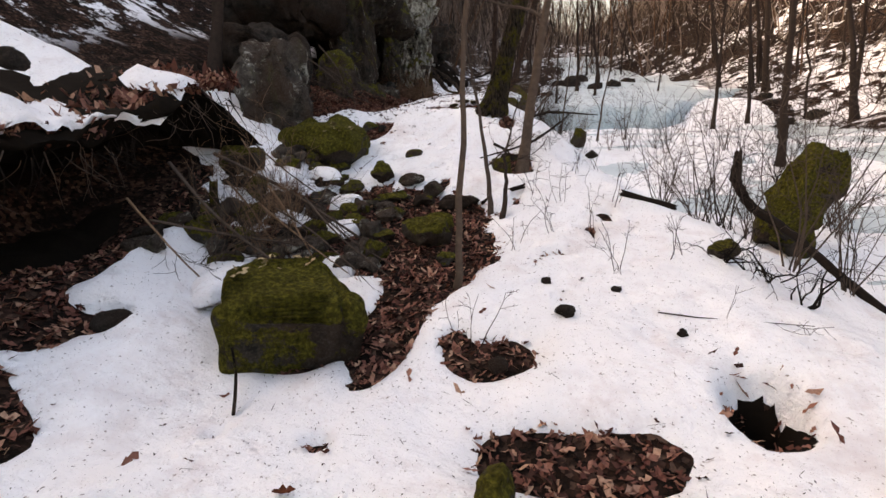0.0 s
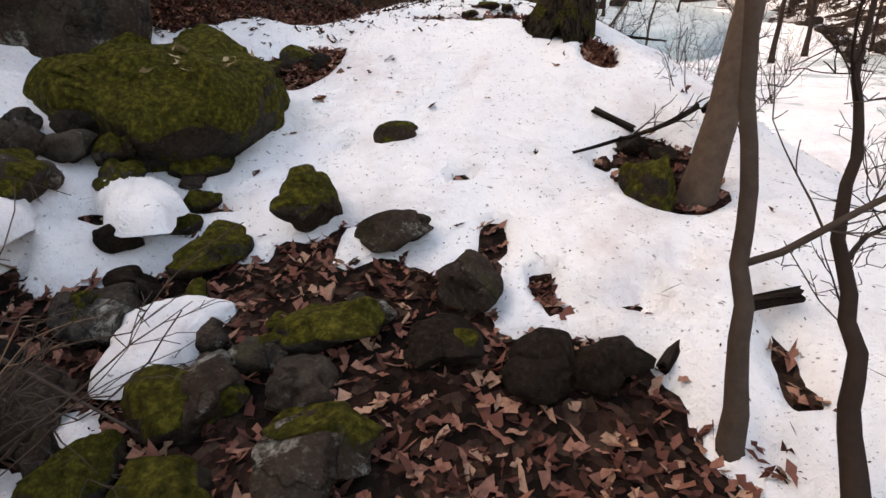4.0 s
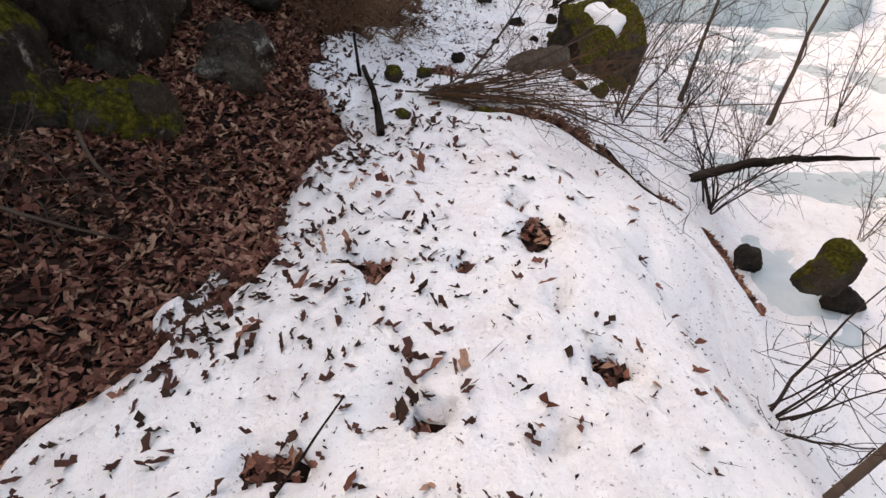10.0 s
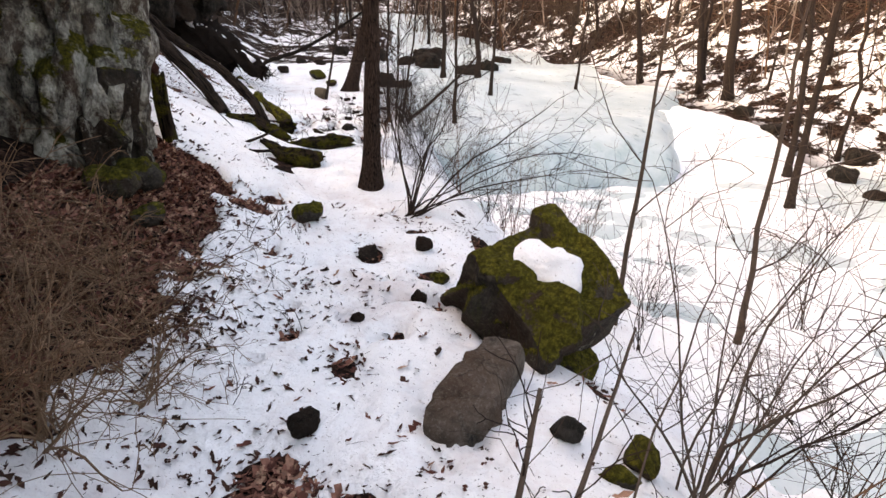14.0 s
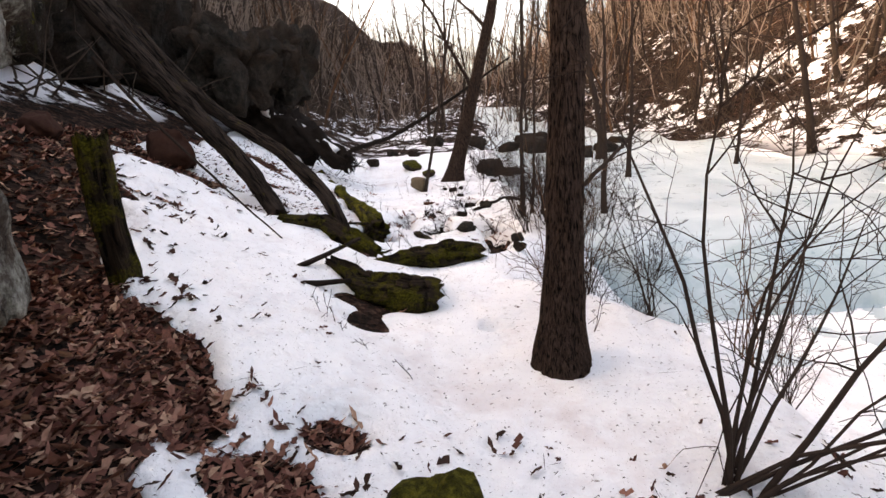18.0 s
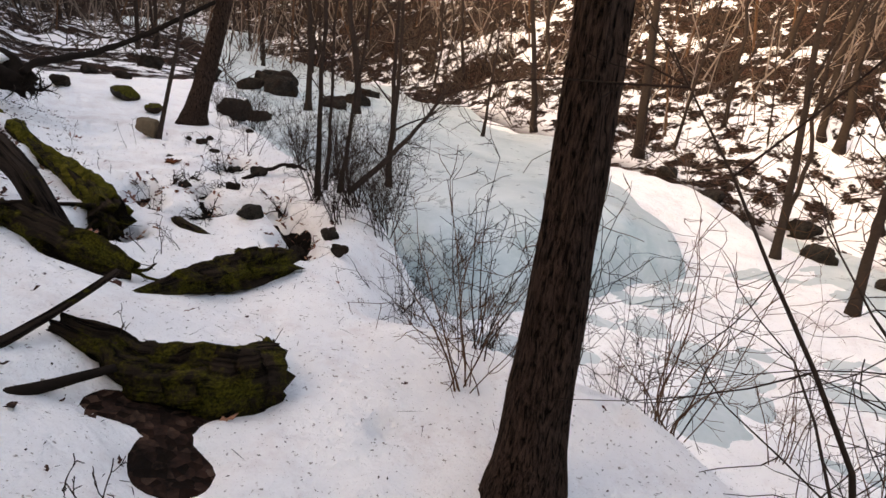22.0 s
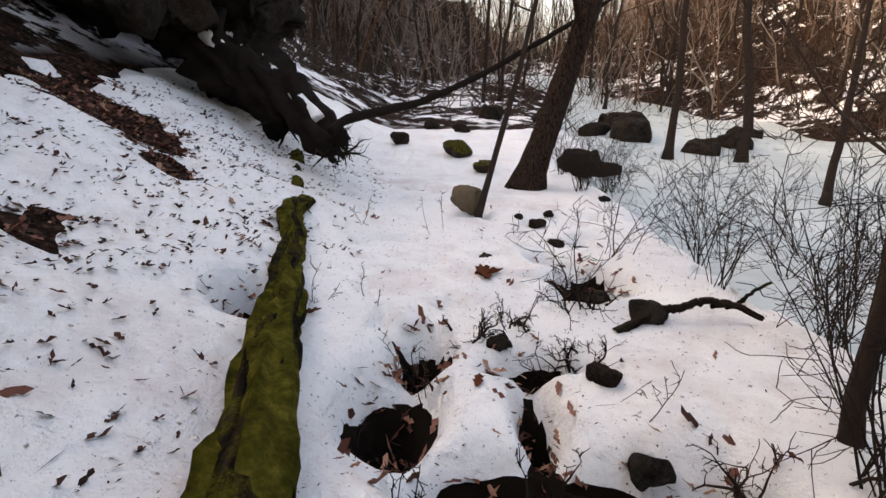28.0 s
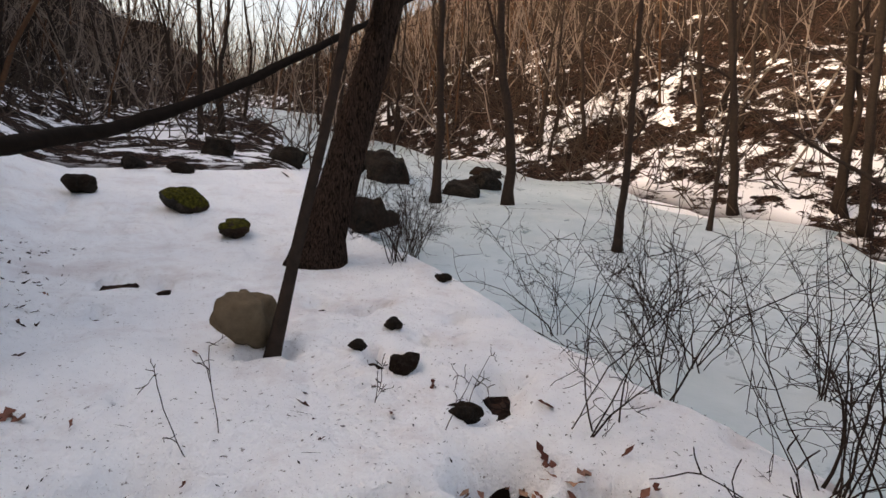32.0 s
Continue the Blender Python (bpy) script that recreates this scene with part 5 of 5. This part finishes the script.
pole("dead_stub", on(-2.55, -.7, -.05), on(-2.6, -.55, .5), .06, .03, 30, DEADWOOD, "grey weathered stump stub among stones", "stump", 14, 0, .3)
pole("dead_stub", on(-2.4, -.55, -.05), on(-2.38, -.5, .42), .06, .04, 31, DEADMOSS, "mossy weathered stump stub among stones", "stump", 14, 0, .3)
for k in range(7):
    r2 = np.random.default_rng(40 + k)
    pole("exposed_root", (-3.2 + r2.uniform(-.6, .6), 3.2 + k * .7, 2.3 + r2.uniform(-.5, .5)), (-2.4 + r2.uniform(-.3, .3), 4.2 + k * .55, 1.5), .014, .007, 90 + k, STEM, "bare grey root hanging over the rocks", "root", 10, .2, twigs=8)


# brush pile
def brush_pile():
    rng = np.random.default_rng(31)
    ob = empty("brush_pile", "sparse heap of cut grey-brown branches lying across the snow", "branches", at=on(-1.1, 9.5))
    for k in range(34):
        s = (rng.normal(.06, .1), rng.normal(0, .06), rng.uniform(.02, .1))
        a = rng.normal(.02, .2) if k % 3 else rng.uniform(-.6, .5)
        q = wander(s, (math.cos(a), math.sin(a), rng.normal(.05, .07)), rng.uniform(.9, 3.2), rng, 12, .1, -.008)
        wx, wy = q[:, 0] - 1.1, q[:, 1] + 9.5
        low = land(wx, wy) + np.maximum(snow_depth(wx, wy), 0) - z_at(-1.1, 9.5)
        q[:, 2] = np.maximum(q[:, 2], low + .015)
        g = Geo()
        r = rng.uniform(.004, .010) if k % 5 else rng.uniform(.011, .016)
        g.twig(q, r, .0025, 5)
        twiggy(g, q, r * .6, rng, 7, .5, 1, lift=.03)
        part("branch", g, REED if rng.random() < .45 else STEM, ob)


brush_pile()

# ---- shrubs ----
for k, (x, y, n, h) in enumerate(((-2.5, 10.9, 26, 1.15), (-2.25, 11.5, 26, 1.2), (-2.6, 12.2, 26, 1.3), (-2.2, 12.5, 24, 1.1), (-2.5, 13.2, 20, 1.1), (-1.95, 11.9, 16, .8), (-2.9, 11.5, 20, 1.2))):
    shrub(x, y, n, h, 800 + k, "dense tangle of dry reddish bramble stems", BRAMBLE if k % 3 else REED, 1.3, .0065, 7, "bramble", "bush", lift=-.06, wiggle=.2, group="brambles under the cliff")
shrub(.1, 15.42, 9, 2.9, 821, "spreading bare shrub with long arching stems", TWIG, .5, .013, 7, way=(1.1, .1), lift=-.02)
shrub(.1, 15.5, 6, 2.4, 822, "upright bare shrub with dark stems", TWIG, .45, .012, 7, way=(.1, .1))
shrub(1.95, 10.4, 12, 1.7, 823, "bare shrub growing over the stream bank", TWIG, .8, .012, 7, way=(.2, .1))
shrub(1.35, 7.1, 7, 1.5, 824, "bare shrub growing over the stream bank", TWIG, .9, .011, 7)
for k, (x, y, n, h) in enumerate(((-.05, 17.35, 9, 1.1), (.25, 17.6, 8, 1.2), (.6, 17.2, 8, 1.2), (1.1, 16.8, 9, 1.4), (1.7, 17.2, 8, 1.3), (2.2, 17.9, 9, 1.4), (1.6, 15.8, 8, 1.5), (2.6, 16.4, 8, 1.4), (.9, 18.3, 7, 1.0), (3.4, 16.9, 8, 1.4),
                                  (1.5, 14.6, 8, 1.6), (2.3, 13.6, 8, 1.5), (2.9, 12.4, 8, 1.5), (3.2, 14.7, 8, 1.5), (2.6, 11.4, 7, 1.3), (3.6, 10.4, 7, 1.3))):
    shrub(x, y, n, h, 830 + k, "thin bare shrub along the frozen stream", TWIG if k % 3 else REED, .45, .006, 6, group="shrubs along the stream")
for k, (x, y, n, h) in enumerate(((.5, 21.2, 12, 1.1), (.9, 21.0, 14, 1.2), (1.4, 21.3, 14, 1.2), (.4, 20.4, 10, .9), (.9, 20.3, 10, .9), (1.2, 22.4, 12, 1.1), (.9, 23.3, 9, 1.1), (1.3, 24.3, 9, 1.2), (.4, 24.0, 5, .9), (1.8, 23.4, 8, 1.3), (2.2, 22.6, 10, 1.2),
                                  (.9, 27.3, 14, 1.0), (1.4, 28.0, 14, 1.1), (1.9, 29.0, 14, 1.2), (.9, 28.8, 12, 1.0), (2.6, 25.0, 8, 1.6), (2.1, 26.2, 8, 1.3), (3.0, 24.2, 8, 1.6), (3.4, 26.0, 7, 1.4), (-.25, 22.8, 4, .8), (2.4, 20.9, 9, .9))):
    shrub(x, y, n, h, 850 + k, "bare twiggy shrub at the edge of the ice", TWIG, .7, .006, 8, lift=0, group="shrubs at the ice edge")
for k in range(26):
    r2 = np.random.default_rng(900 + k)
    x, y = (r2.uniform(3.5, 9), r2.uniform(1, 15)) if k < 14 else (r2.uniform(2.8, 6.5), r2.uniform(-1, 7))
    shrub(x, y, 8, r2.uniform(1.0, 2.2), 900 + k, "bare shrub below the snowy bank", TWIG if k % 2 else STEM, .6, .009, 7, group="shrubs below the bank")
for k, (x, y) in enumerate(((1.45, -.4), (1.6, .4), (1.9, -.2), (2.2, .3), (1.1, -.7), (2.0, -1.3), (2.6, -1.0), (-1.7, -.9), (-1.5, -.4), (-1.9, -.2), (.75, -2.5), (1.3, .9), (1.9, 1.6), (1.5, 2.6), (2.2, 2.3), (1.2, 3.0))):
    shrub(x, y, 3 if x > 0 else 14, .55 if x > 0 else 1.1, 930 + k, "small bare twigs standing in the snow" if x > 0 else "dry stems among the stones", TWIG if x > 0 else BRAMBLE, .6, .004, 3, group="twigs in the snow")
for k in range(34):
    r2 = np.random.default_rng(1000 + k)
    x, y = r2.uniform(-1.9, .2), r2.uniform(9.6, 18.5) if k < 18 else r2.uniform(19.5, 25)
    if abs(x + .8) < .25:
        x -= .5
    shrub(x, y, 2, r2.uniform(.15, .4), 1000 + k, "tiny bare twig standing in the snow", TWIG, .5, .003, 3, "twig", "twig", group="twigs in the snow")

# dead wood on the crest of the snow bank
bent_log("dead_limb", [(4.2, 2.2, .55), (4.15, 2.0, .15), (4.3, 1.7, -.15), (4.5, .8, -.4), (4.6, -.8, -.75)], (.05, .07, .065, .05, .04), 51, BLACKWOOD, "black bent limb lying over the crest of the snow", "branch", 14, rough=.2)
for k, (x, y) in enumerate(((3.0, -1.0), (3.3, -1.2), (3.5, -1.5))):
    shrub(x, y, 7, .7, 970 + k, "tangle of black bare branches on the snow", BLACKWOOD, 1.8, .012, 4, "dead_branches", "branches", lift=-.04, wiggle=.3)
rock(3.05, -.9, (.35, .3, .22), 972, ROCK_MOSS, "mossy stone showing through the snow", 10, .2, 7, 4)
pole("stick", on(2.2, -2.0, .03), on(3.3, -2.05, .03), .006, .003, 973, TWIG, "long thin twig on the snow", "stick", 6, .05, twigs=4)
pole("stick", on(-.62, -3.4, .02), on(-1.0, -2.8, .3), .012, .006, 974, DEADWOOD, "crooked dead stem beside the mossy boulder", "stick", 8, .05, .2, twigs=4)
# long thin stem hanging from the cliff to the snow, dead limb over the stream bank
pole("hanging_stem", (-3.05, 17.2, 3.3), on(-2.3, 18.35, .02), .012, .007, 990, TWIG, "long thin bare stem slanting from the cliff to the snow", "stem", 8, .04, .1, sag=-.12)
bent_log("dead_limb", [(1.3, 9.35, .95), (1.75, 9.5, 1.08), (2.3, 9.75, 1.05), (3.2, 10.2, .9)], (.045, .04, .03, .015), 991, DEADWOOD, "bare grey limb reaching over the stream bank", "branch", 12, rough=.15)
# clumps of dark debris beside the hollows
for k, (x, y, h) in enumerate(((-1.2, 22.4, .3), (-.74, 20.95, .3), (-.63, 22.6, .25), (-.09, 22.86, .3), (-.84, 22.5, .25), (-.3, 22.3, .3), (.15, 21.3, .35), (-.05, 20.4, .3), (-1.75, 20.1, .25))):
    shrub(x, y, 14, h, 1400 + k, "clump of dark rotting sticks and dead stems in thin snow", BLACKWOOD if k % 2 else TWIG, 1.7, .009, 5, "stick_clump", "sticks", lift=-.05, wiggle=.4, group="dark clumps by the ice")
# black debris and roots in the melted hollows
for k, (x, y) in enumerate(((-1.3, 21.6), (-.9, 21.2), (-.35, 21.2), (0, 20.8), (.02, 20.4), (-.2, 19.9), (-.5, 22.3), (0, 23.3))):
    shrub(x, y, 9, .4, 980 + k, "dark roots and rotting sticks in a melted hollow", STEM if k % 2 else BLACKWOOD, 1.8, .01, 4, "root_tangle", "roots", z=float(land(x, y)) - .02, lift=-.03, wiggle=.35, group="roots of the melted hollow")
# bare twigs over the ice edge
for k, (x, y, n, h) in enumerate(((.75, 20.6, 9, 1.3), (1.2, 20.7, 9, 1.3), (1.0, 19.6, 7, 1.0), (.6, 19.3, 6, .9), (.4, 18.6, 6, .8), (1.5, 19.0, 7, 1.1), (2.0, 19.8, 7, 1.0), (.9, 18.6, 8, 1.0))):
    shrub(x, y, n, h, 1100 + k, "bare twiggy shrub at the edge of the ice", TWIG, .9, .006, 8, lift=-.02, group="shrubs at the ice edge")
# shrub over the stream beside the mossy boulder
shrub(.85, 10.95, 8, 2.2, 1120, "bare shrub with long thin stems by the boulder", STEM, .5, .009, 8, way=(.2, .2))
shrub(1.5, 11.3, 8, 1.8, 1121, "bare shrub with long thin stems by the boulder", TWIG, .7, .008, 8, way=(.2, .1))

for k, (x, y) in enumerate(((-4.6, -.2), (-4.0, .3), (-4.9, .8), (-4.4, 1.5), (-3.8, -1.3), (-3.9, 1.6))):
    rock(x, y, (.34, .3, .26), 1130 + k, ROCK_DARK, "dark stone standing out of snow on the earth bank", k * 50, .1, 7, 4, z=1.8 + .03 * k)
# near-black sheets over the hollow floors; the shade there is put into their colour
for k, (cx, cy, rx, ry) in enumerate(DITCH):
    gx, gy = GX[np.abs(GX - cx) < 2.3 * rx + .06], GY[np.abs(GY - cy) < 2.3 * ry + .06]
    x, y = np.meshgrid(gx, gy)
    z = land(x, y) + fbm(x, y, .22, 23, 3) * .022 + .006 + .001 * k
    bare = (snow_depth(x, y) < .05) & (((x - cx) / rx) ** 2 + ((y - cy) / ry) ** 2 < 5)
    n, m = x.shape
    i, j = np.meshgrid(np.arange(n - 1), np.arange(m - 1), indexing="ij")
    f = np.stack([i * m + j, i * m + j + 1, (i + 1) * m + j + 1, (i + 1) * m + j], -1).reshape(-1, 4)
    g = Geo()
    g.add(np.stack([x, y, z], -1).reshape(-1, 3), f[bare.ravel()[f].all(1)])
    thing("wet_earth", g, SOIL_SHADE, "black wet earth in a melted hollow", "earth", kind="stuff")


def curled_leaf(x, y, size, turn, seed, label):
    """A lobed leaf, folded along its midrib and curled."""
    rng = np.random.default_rng(seed)
    n, m = 13, 7
    u, v = np.meshgrid(np.linspace(0, 1, n), np.linspace(-1, 1, m), indexing="ij")
    w = np.sin(u * np.pi) ** .7 * (.42 + .13 * np.sin(u * 19)) + .02
    a = v * 1.15
    px_, py_ = (u - .5) * 2 * size, np.sin(a) * w * size
    pz_ = size * (.9 * (1 - np.cos(a)) * w + .7 * (u - .4) ** 2 + .05 * rng.normal(0, 1, u.shape))
    i, j = np.meshgrid(np.arange(n - 1), np.arange(m - 1), indexing="ij")
    f = np.stack([i * m + j, (i + 1) * m + j, (i + 1) * m + j + 1, i * m + j + 1], -1).reshape(-1, 4)
    g = Geo()
    g.add(np.stack([px_, py_, pz_], -1).reshape(-1, 3), f)
    ob = thing("leaf", g, LEAF_RED, label, "leaf")
    ob.matrix_world = pose(x, y, z_at(x, y) + .01, 0, 0, turn)
    return ob


curled_leaf(-.78, 23.4, .15, 100, 1, "large curled wet red-brown leaf on the snow")
curled_leaf(-.74, 23.47, .12, 20, 2, "large curled wet red-brown leaf on the snow")
curled_leaf(-1.32, 3.05, .07, 60, 3, "curled red-brown leaf on the snow")
curled_leaf(-1.0, 9.35, .06, 30, 4, "curled orange-brown leaf by the brush heap")
curled_leaf(-1.85, 22.4, .06, 30, 5, "curled red-brown leaf beside the mossy log")
curled_leaf(.0, -4.0, .06, 10, 6, "curled brown leaf on the snow")
curled_leaf(-.9, 21.9, .06, 80, 7, "curled brown leaf in a melted hollow")

# loose thorny stems over the stones beside the start
for k, (x, y) in enumerate(((-1.9, -1.5), (-2.1, -1.0), (-2.3, -.6), (-2.0, -.3), (-1.5, -1.1), (-2.4, .1), (-1.6, .2))):
    shrub(x, y, 10, 1.0, 1200 + k, "tangle of dry bramble stems over the stones", BRAMBLE if k % 2 else STEM, 1.2, .006, 4, "bramble", "bush", lift=-.07, wiggle=.2, way=(.7, -.3), group="brambles over the stones")
# low stems leaning over the gutter rocks
for k, (x, y) in enumerate(((-2.9, 5.2), (-3.0, 6.2), (-2.9, 7.0), (-3.2, 4.4))):
    shrub(x, y, 9, .9, 1210 + k, "dry stems and roots hanging over the gutter rocks", STEM, 1.2, .005, 5, "bramble", "bush", lift=-.08, wiggle=.22, way=(.5, -.2), group="stems over the gutter")

bent_log("branch", [(-0.03, 22.53, 1.53), (0.23, 22.65, 1.62), (0.53, 22.63, 1.67), (0.81, 22.48, 1.66)], (.03, .026, .022, .016), 1301, DEADWOOD, "bare grey branch arching over the melted hollow", "branch", 10, rough=.15)
bent_log("branch", [(0.58, 22.63, 1.68), (0.78, 22.68, 1.7), (0.98, 22.73, 1.81)], (.018, .014, .009), 1302, DEADWOOD, "bare grey branch arching over the melted hollow", "branch", 8, rough=.15)


# ---- leaves, litter, far woods ----
def scatter(n, x0, x1, y0, y1, rng, want):
    x, y = rng.uniform(x0, x1, n), rng.uniform(y0, y1, n)
    d = snow_depth(x, y)
    k = want(x, y, d, rng.random(n))
    x, y, d = x[k], y[k], d[k]
    return x, y, land(x, y) + np.maximum(d, 0) + fbm(x, y, .22, 23, 3) * .022 * (d < 0)


rng = np.random.default_rng(3)
g = Geo()
for n, x0, x1, y0, y1 in ((30000, -3.6, .4, 3.4, 9.8), (7000, .4, 1.5, 3.2, 4.6), (5000, 1.2, 2.4, 8.2, 10.2), (2500, -2, 1, 11, 15), (9000, -3.6, -1.0, 9.8, 13), (13000, -3.4, -1.2, 13, 16.6), (16000, -3, 2.0, -5, 3.2), (9000, -5.2, -2.2, 16.6, 26)):
    leaf_bits(g, *scatter(n, x0, x1, y0, y1, rng, lambda x, y, d, r: d < .004 + .01 * r), rng, .038, .4)
thing("leaf_litter", g, LEAF, "thick brown carpet of fallen leaves", "leaves", kind="stuff")
g = Geo()
for n, x0, x1, y0, y1 in ((9000, -3.2, 3, -5.5, 26), (24000, -2.4, 1.2, 4.4, 16), (12000, -5, -1.9, 19, 29)):
    leaf_bits(g, *scatter(n, x0, x1, y0, y1, rng, lambda x, y, d, r: (d > 0) & (r < smooth(-.1, .5, fbm(x, y, .7, 171, 3)) * .13 * smooth(.5, -.6, x) + .16 * smooth(-1.9, -3.0, x) * smooth(19, 20, y) + .5 * smooth(.075, .0, d) + .10 * bump(x, y, -.5, 5.2, 1.0, 1.0) + .1 * bump(x, y, -3.2, 23.5, 1, 2))), rng, .024, .35)
for n, x0, x1, y0, y1 in ((26000, -3, 1, 3.4, 10), (15000, -3, 0, 10, 16), (12000, -4.5, -1, 16, 22)):
    def spill(x, y, d, r):
        e = x - np.interp(y, EDGE_Y, EDGE_X)
        patchy = .25 + smooth(-.2, .5, fbm(x, y, .45, 191, 3))
        return (d > 0) & (r < patchy * (.5 * np.exp(-np.maximum(e, 0) / .28) + .10 * np.exp(-np.maximum(e, 0) / .9)))
    leaf_bits(g, *scatter(n, x0, x1, y0, y1, rng, spill), rng, .034, .45)
thing("scattered_leaves", g, LEAF_DARK, "sodden dark leaves scattered over the snow", "leaves", kind="stuff")
g = Geo()
for n, x0, x1, y0, y1 in ((1100, -1.8, .7, 4.2, 9.8), (500, -2.2, .6, 9.8, 16), (700, -4, -1.8, 20, 27), (160, -2, .5, 16, 26), (240, -2, 1.5, -5, 4)):
    leaf_bits(g, *scatter(n, x0, x1, y0, y1, rng, lambda x, y, d, r: (r < .06 + .45 * smooth(0, .6, fbm(x, y, .8, 181, 3)))), rng, .036, .5)
thing("dry_leaves", g, LEAF, "single dry brown leaves on the snow", "leaves", kind="stuff")
g = Geo()
xs, ys, zs = scatter(16000, -2.2, 2.6, -5.5, 25, rng, lambda x, y, d, r: (d > 0) & (r < .8))
for x, y, z in zip(xs, ys, zs):
    a, ln = rng.uniform(0, 6.3), rng.uniform(.003, .013) if rng.random() < .95 else rng.uniform(.03, .09)
    w = rng.uniform(.002, .005) if ln < .03 else .002
    c, s = math.cos(a), math.sin(a)
    g.add([(x - c * ln, y - s * ln, z + .004), (x + s * w, y - c * w, z + .008), (x + c * ln, y + s * ln, z + .01), (x - s * w, y + c * w, z + .008)], [(0, 1, 2, 3)])
thing("debris", g, BLACKWOOD, "specks of bark and needle litter on the snow", "litter", kind="stuff")
# leaves on the mossy boulders
for cx, cy, cz, r, n in ((-.82, -2.3, z_at(-.82, -2.3) + .68, .34, 16), (-2.05, 2.5, z_at(-2.2, 2.5) + .45, .45, 60)):
    g = Geo()
    a, q = rng.uniform(0, 6.3, n), r * np.sqrt(rng.random(n))
    leaf_bits(g, cx + q * np.cos(a), cy + q * np.sin(a), np.full(n, cz) - .1 * (q / r) ** 2, rng, .05, .3)
    thing("dead_leaves", g, LEAF_PALE, "pale dead leaves lying on a mossy boulder", "leaves", kind="stuff")
for x, y, s in ((-.01, 1.16, .06),):
    g = Geo()
    leaf_bits(g, np.array([0.0]), np.array([0.0]), np.array([s * .3]), np.random.default_rng(int(s * 100)), s, .6)
    thing("leaf", g, LEAF, "large curled red-brown oak leaf on the snow", "leaf", at=on(x, y))

rng = np.random.default_rng(12)
g, g2 = Geo(), Geo()
count = 0
while count < 2000:
    u = rng.random()
    x, y = (rng.uniform(-45, -7.5), rng.uniform(2, 100)) if u < .48 else (rng.uniform(15, 55), rng.uniform(2, 85)) if u < .72 else (rng.uniform(-14, 30), rng.uniform(44, 110))
    z = float(land(x, y)) - .1
    big = rng.random() < .5
    h = rng.uniform(5, 12) if big else rng.uniform(1.2, 3.5)
    q = wander((x, y, z), (rng.normal(0, .15), rng.normal(0, .15), 1), h, rng, 6, .12)
    r = h * rng.uniform(.005, .010)
    geo = g if rng.random() < .7 else g2
    geo.twig(q, r, r * .2, 4)
    twiggy(geo, q, r * .55, rng, 9 if big else 6, h * .3, 1 if count % 3 == 0 else 0, 3, .7)
    count += 1
for _ in range(700):
    x, y = rng.uniform(-50, -11), rng.uniform(35, 120)
    if rng.random() < .25:
        x, y = rng.uniform(-12, 35), rng.uniform(80, 130)
    h = rng.uniform(4, 9)
    q = wander((x, y, float(land(x, y)) - .1), (rng.normal(0, .15), rng.normal(0, .15), 1), h, rng, 6, .12)
    g.twig(q, h * .018, .03, 3)
    twiggy(g, q, h * .010, rng, 10, h * .4, 0, 3, .7)
# far saplings in the paled bark, adding a painted haze to the slopes
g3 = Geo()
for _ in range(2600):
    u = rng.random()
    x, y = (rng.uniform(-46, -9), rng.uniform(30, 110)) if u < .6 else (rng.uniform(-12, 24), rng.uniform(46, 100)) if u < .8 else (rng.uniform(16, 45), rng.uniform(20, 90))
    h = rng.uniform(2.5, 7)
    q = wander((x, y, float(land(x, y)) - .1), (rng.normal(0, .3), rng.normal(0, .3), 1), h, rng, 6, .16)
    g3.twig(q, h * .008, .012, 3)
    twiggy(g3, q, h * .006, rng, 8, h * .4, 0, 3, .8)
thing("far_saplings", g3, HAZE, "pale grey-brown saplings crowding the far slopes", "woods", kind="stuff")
thing("far_woods", g, BARK_FAR, "distant bare grey-brown winter woods", "woods", kind="stuff")
thing("far_thicket", g2, REED, "distant russet bare undergrowth", "woods", kind="stuff")
g = Geo()
for _ in range(2600):
    u = rng.random()
    x, y = (rng.uniform(13, 40), rng.uniform(2, 70)) if u < .5 else (rng.uniform(-28, -6), rng.uniform(14, 90)) if u < .85 else (rng.uniform(-8, 18), rng.uniform(38, 90))
    z = float(land(x, y))
    for _ in range(5):
        q = wander((x + rng.normal(0, .25), y + rng.normal(0, .25), z), (rng.normal(0, .9), rng.normal(0, .9), .8), rng.uniform(.5, 1.3) * (1 + y / 40), rng, 4, .25)
        g.twig(q, .012 + .0004 * y, .005, 3)
thing("far_brush", g, STEM, "low dark brush on the far slopes", "brush", kind="stuff")

# sodden leaves in the melted hollows
g = Geo()
for cx, cy, rx, ry in DITCH:
    n = 60
    x, y = cx + rng.normal(0, .8 * rx, n), cy + rng.normal(0, .8 * ry, n)
    leaf_bits(g, x, y, land(x, y) + np.maximum(snow_depth(x, y), 0) + .02, rng, .035, .5)
thing("hollow_leaves", g, LEAF, "brown leaves caught in the melted hollows", "leaves", kind="stuff")
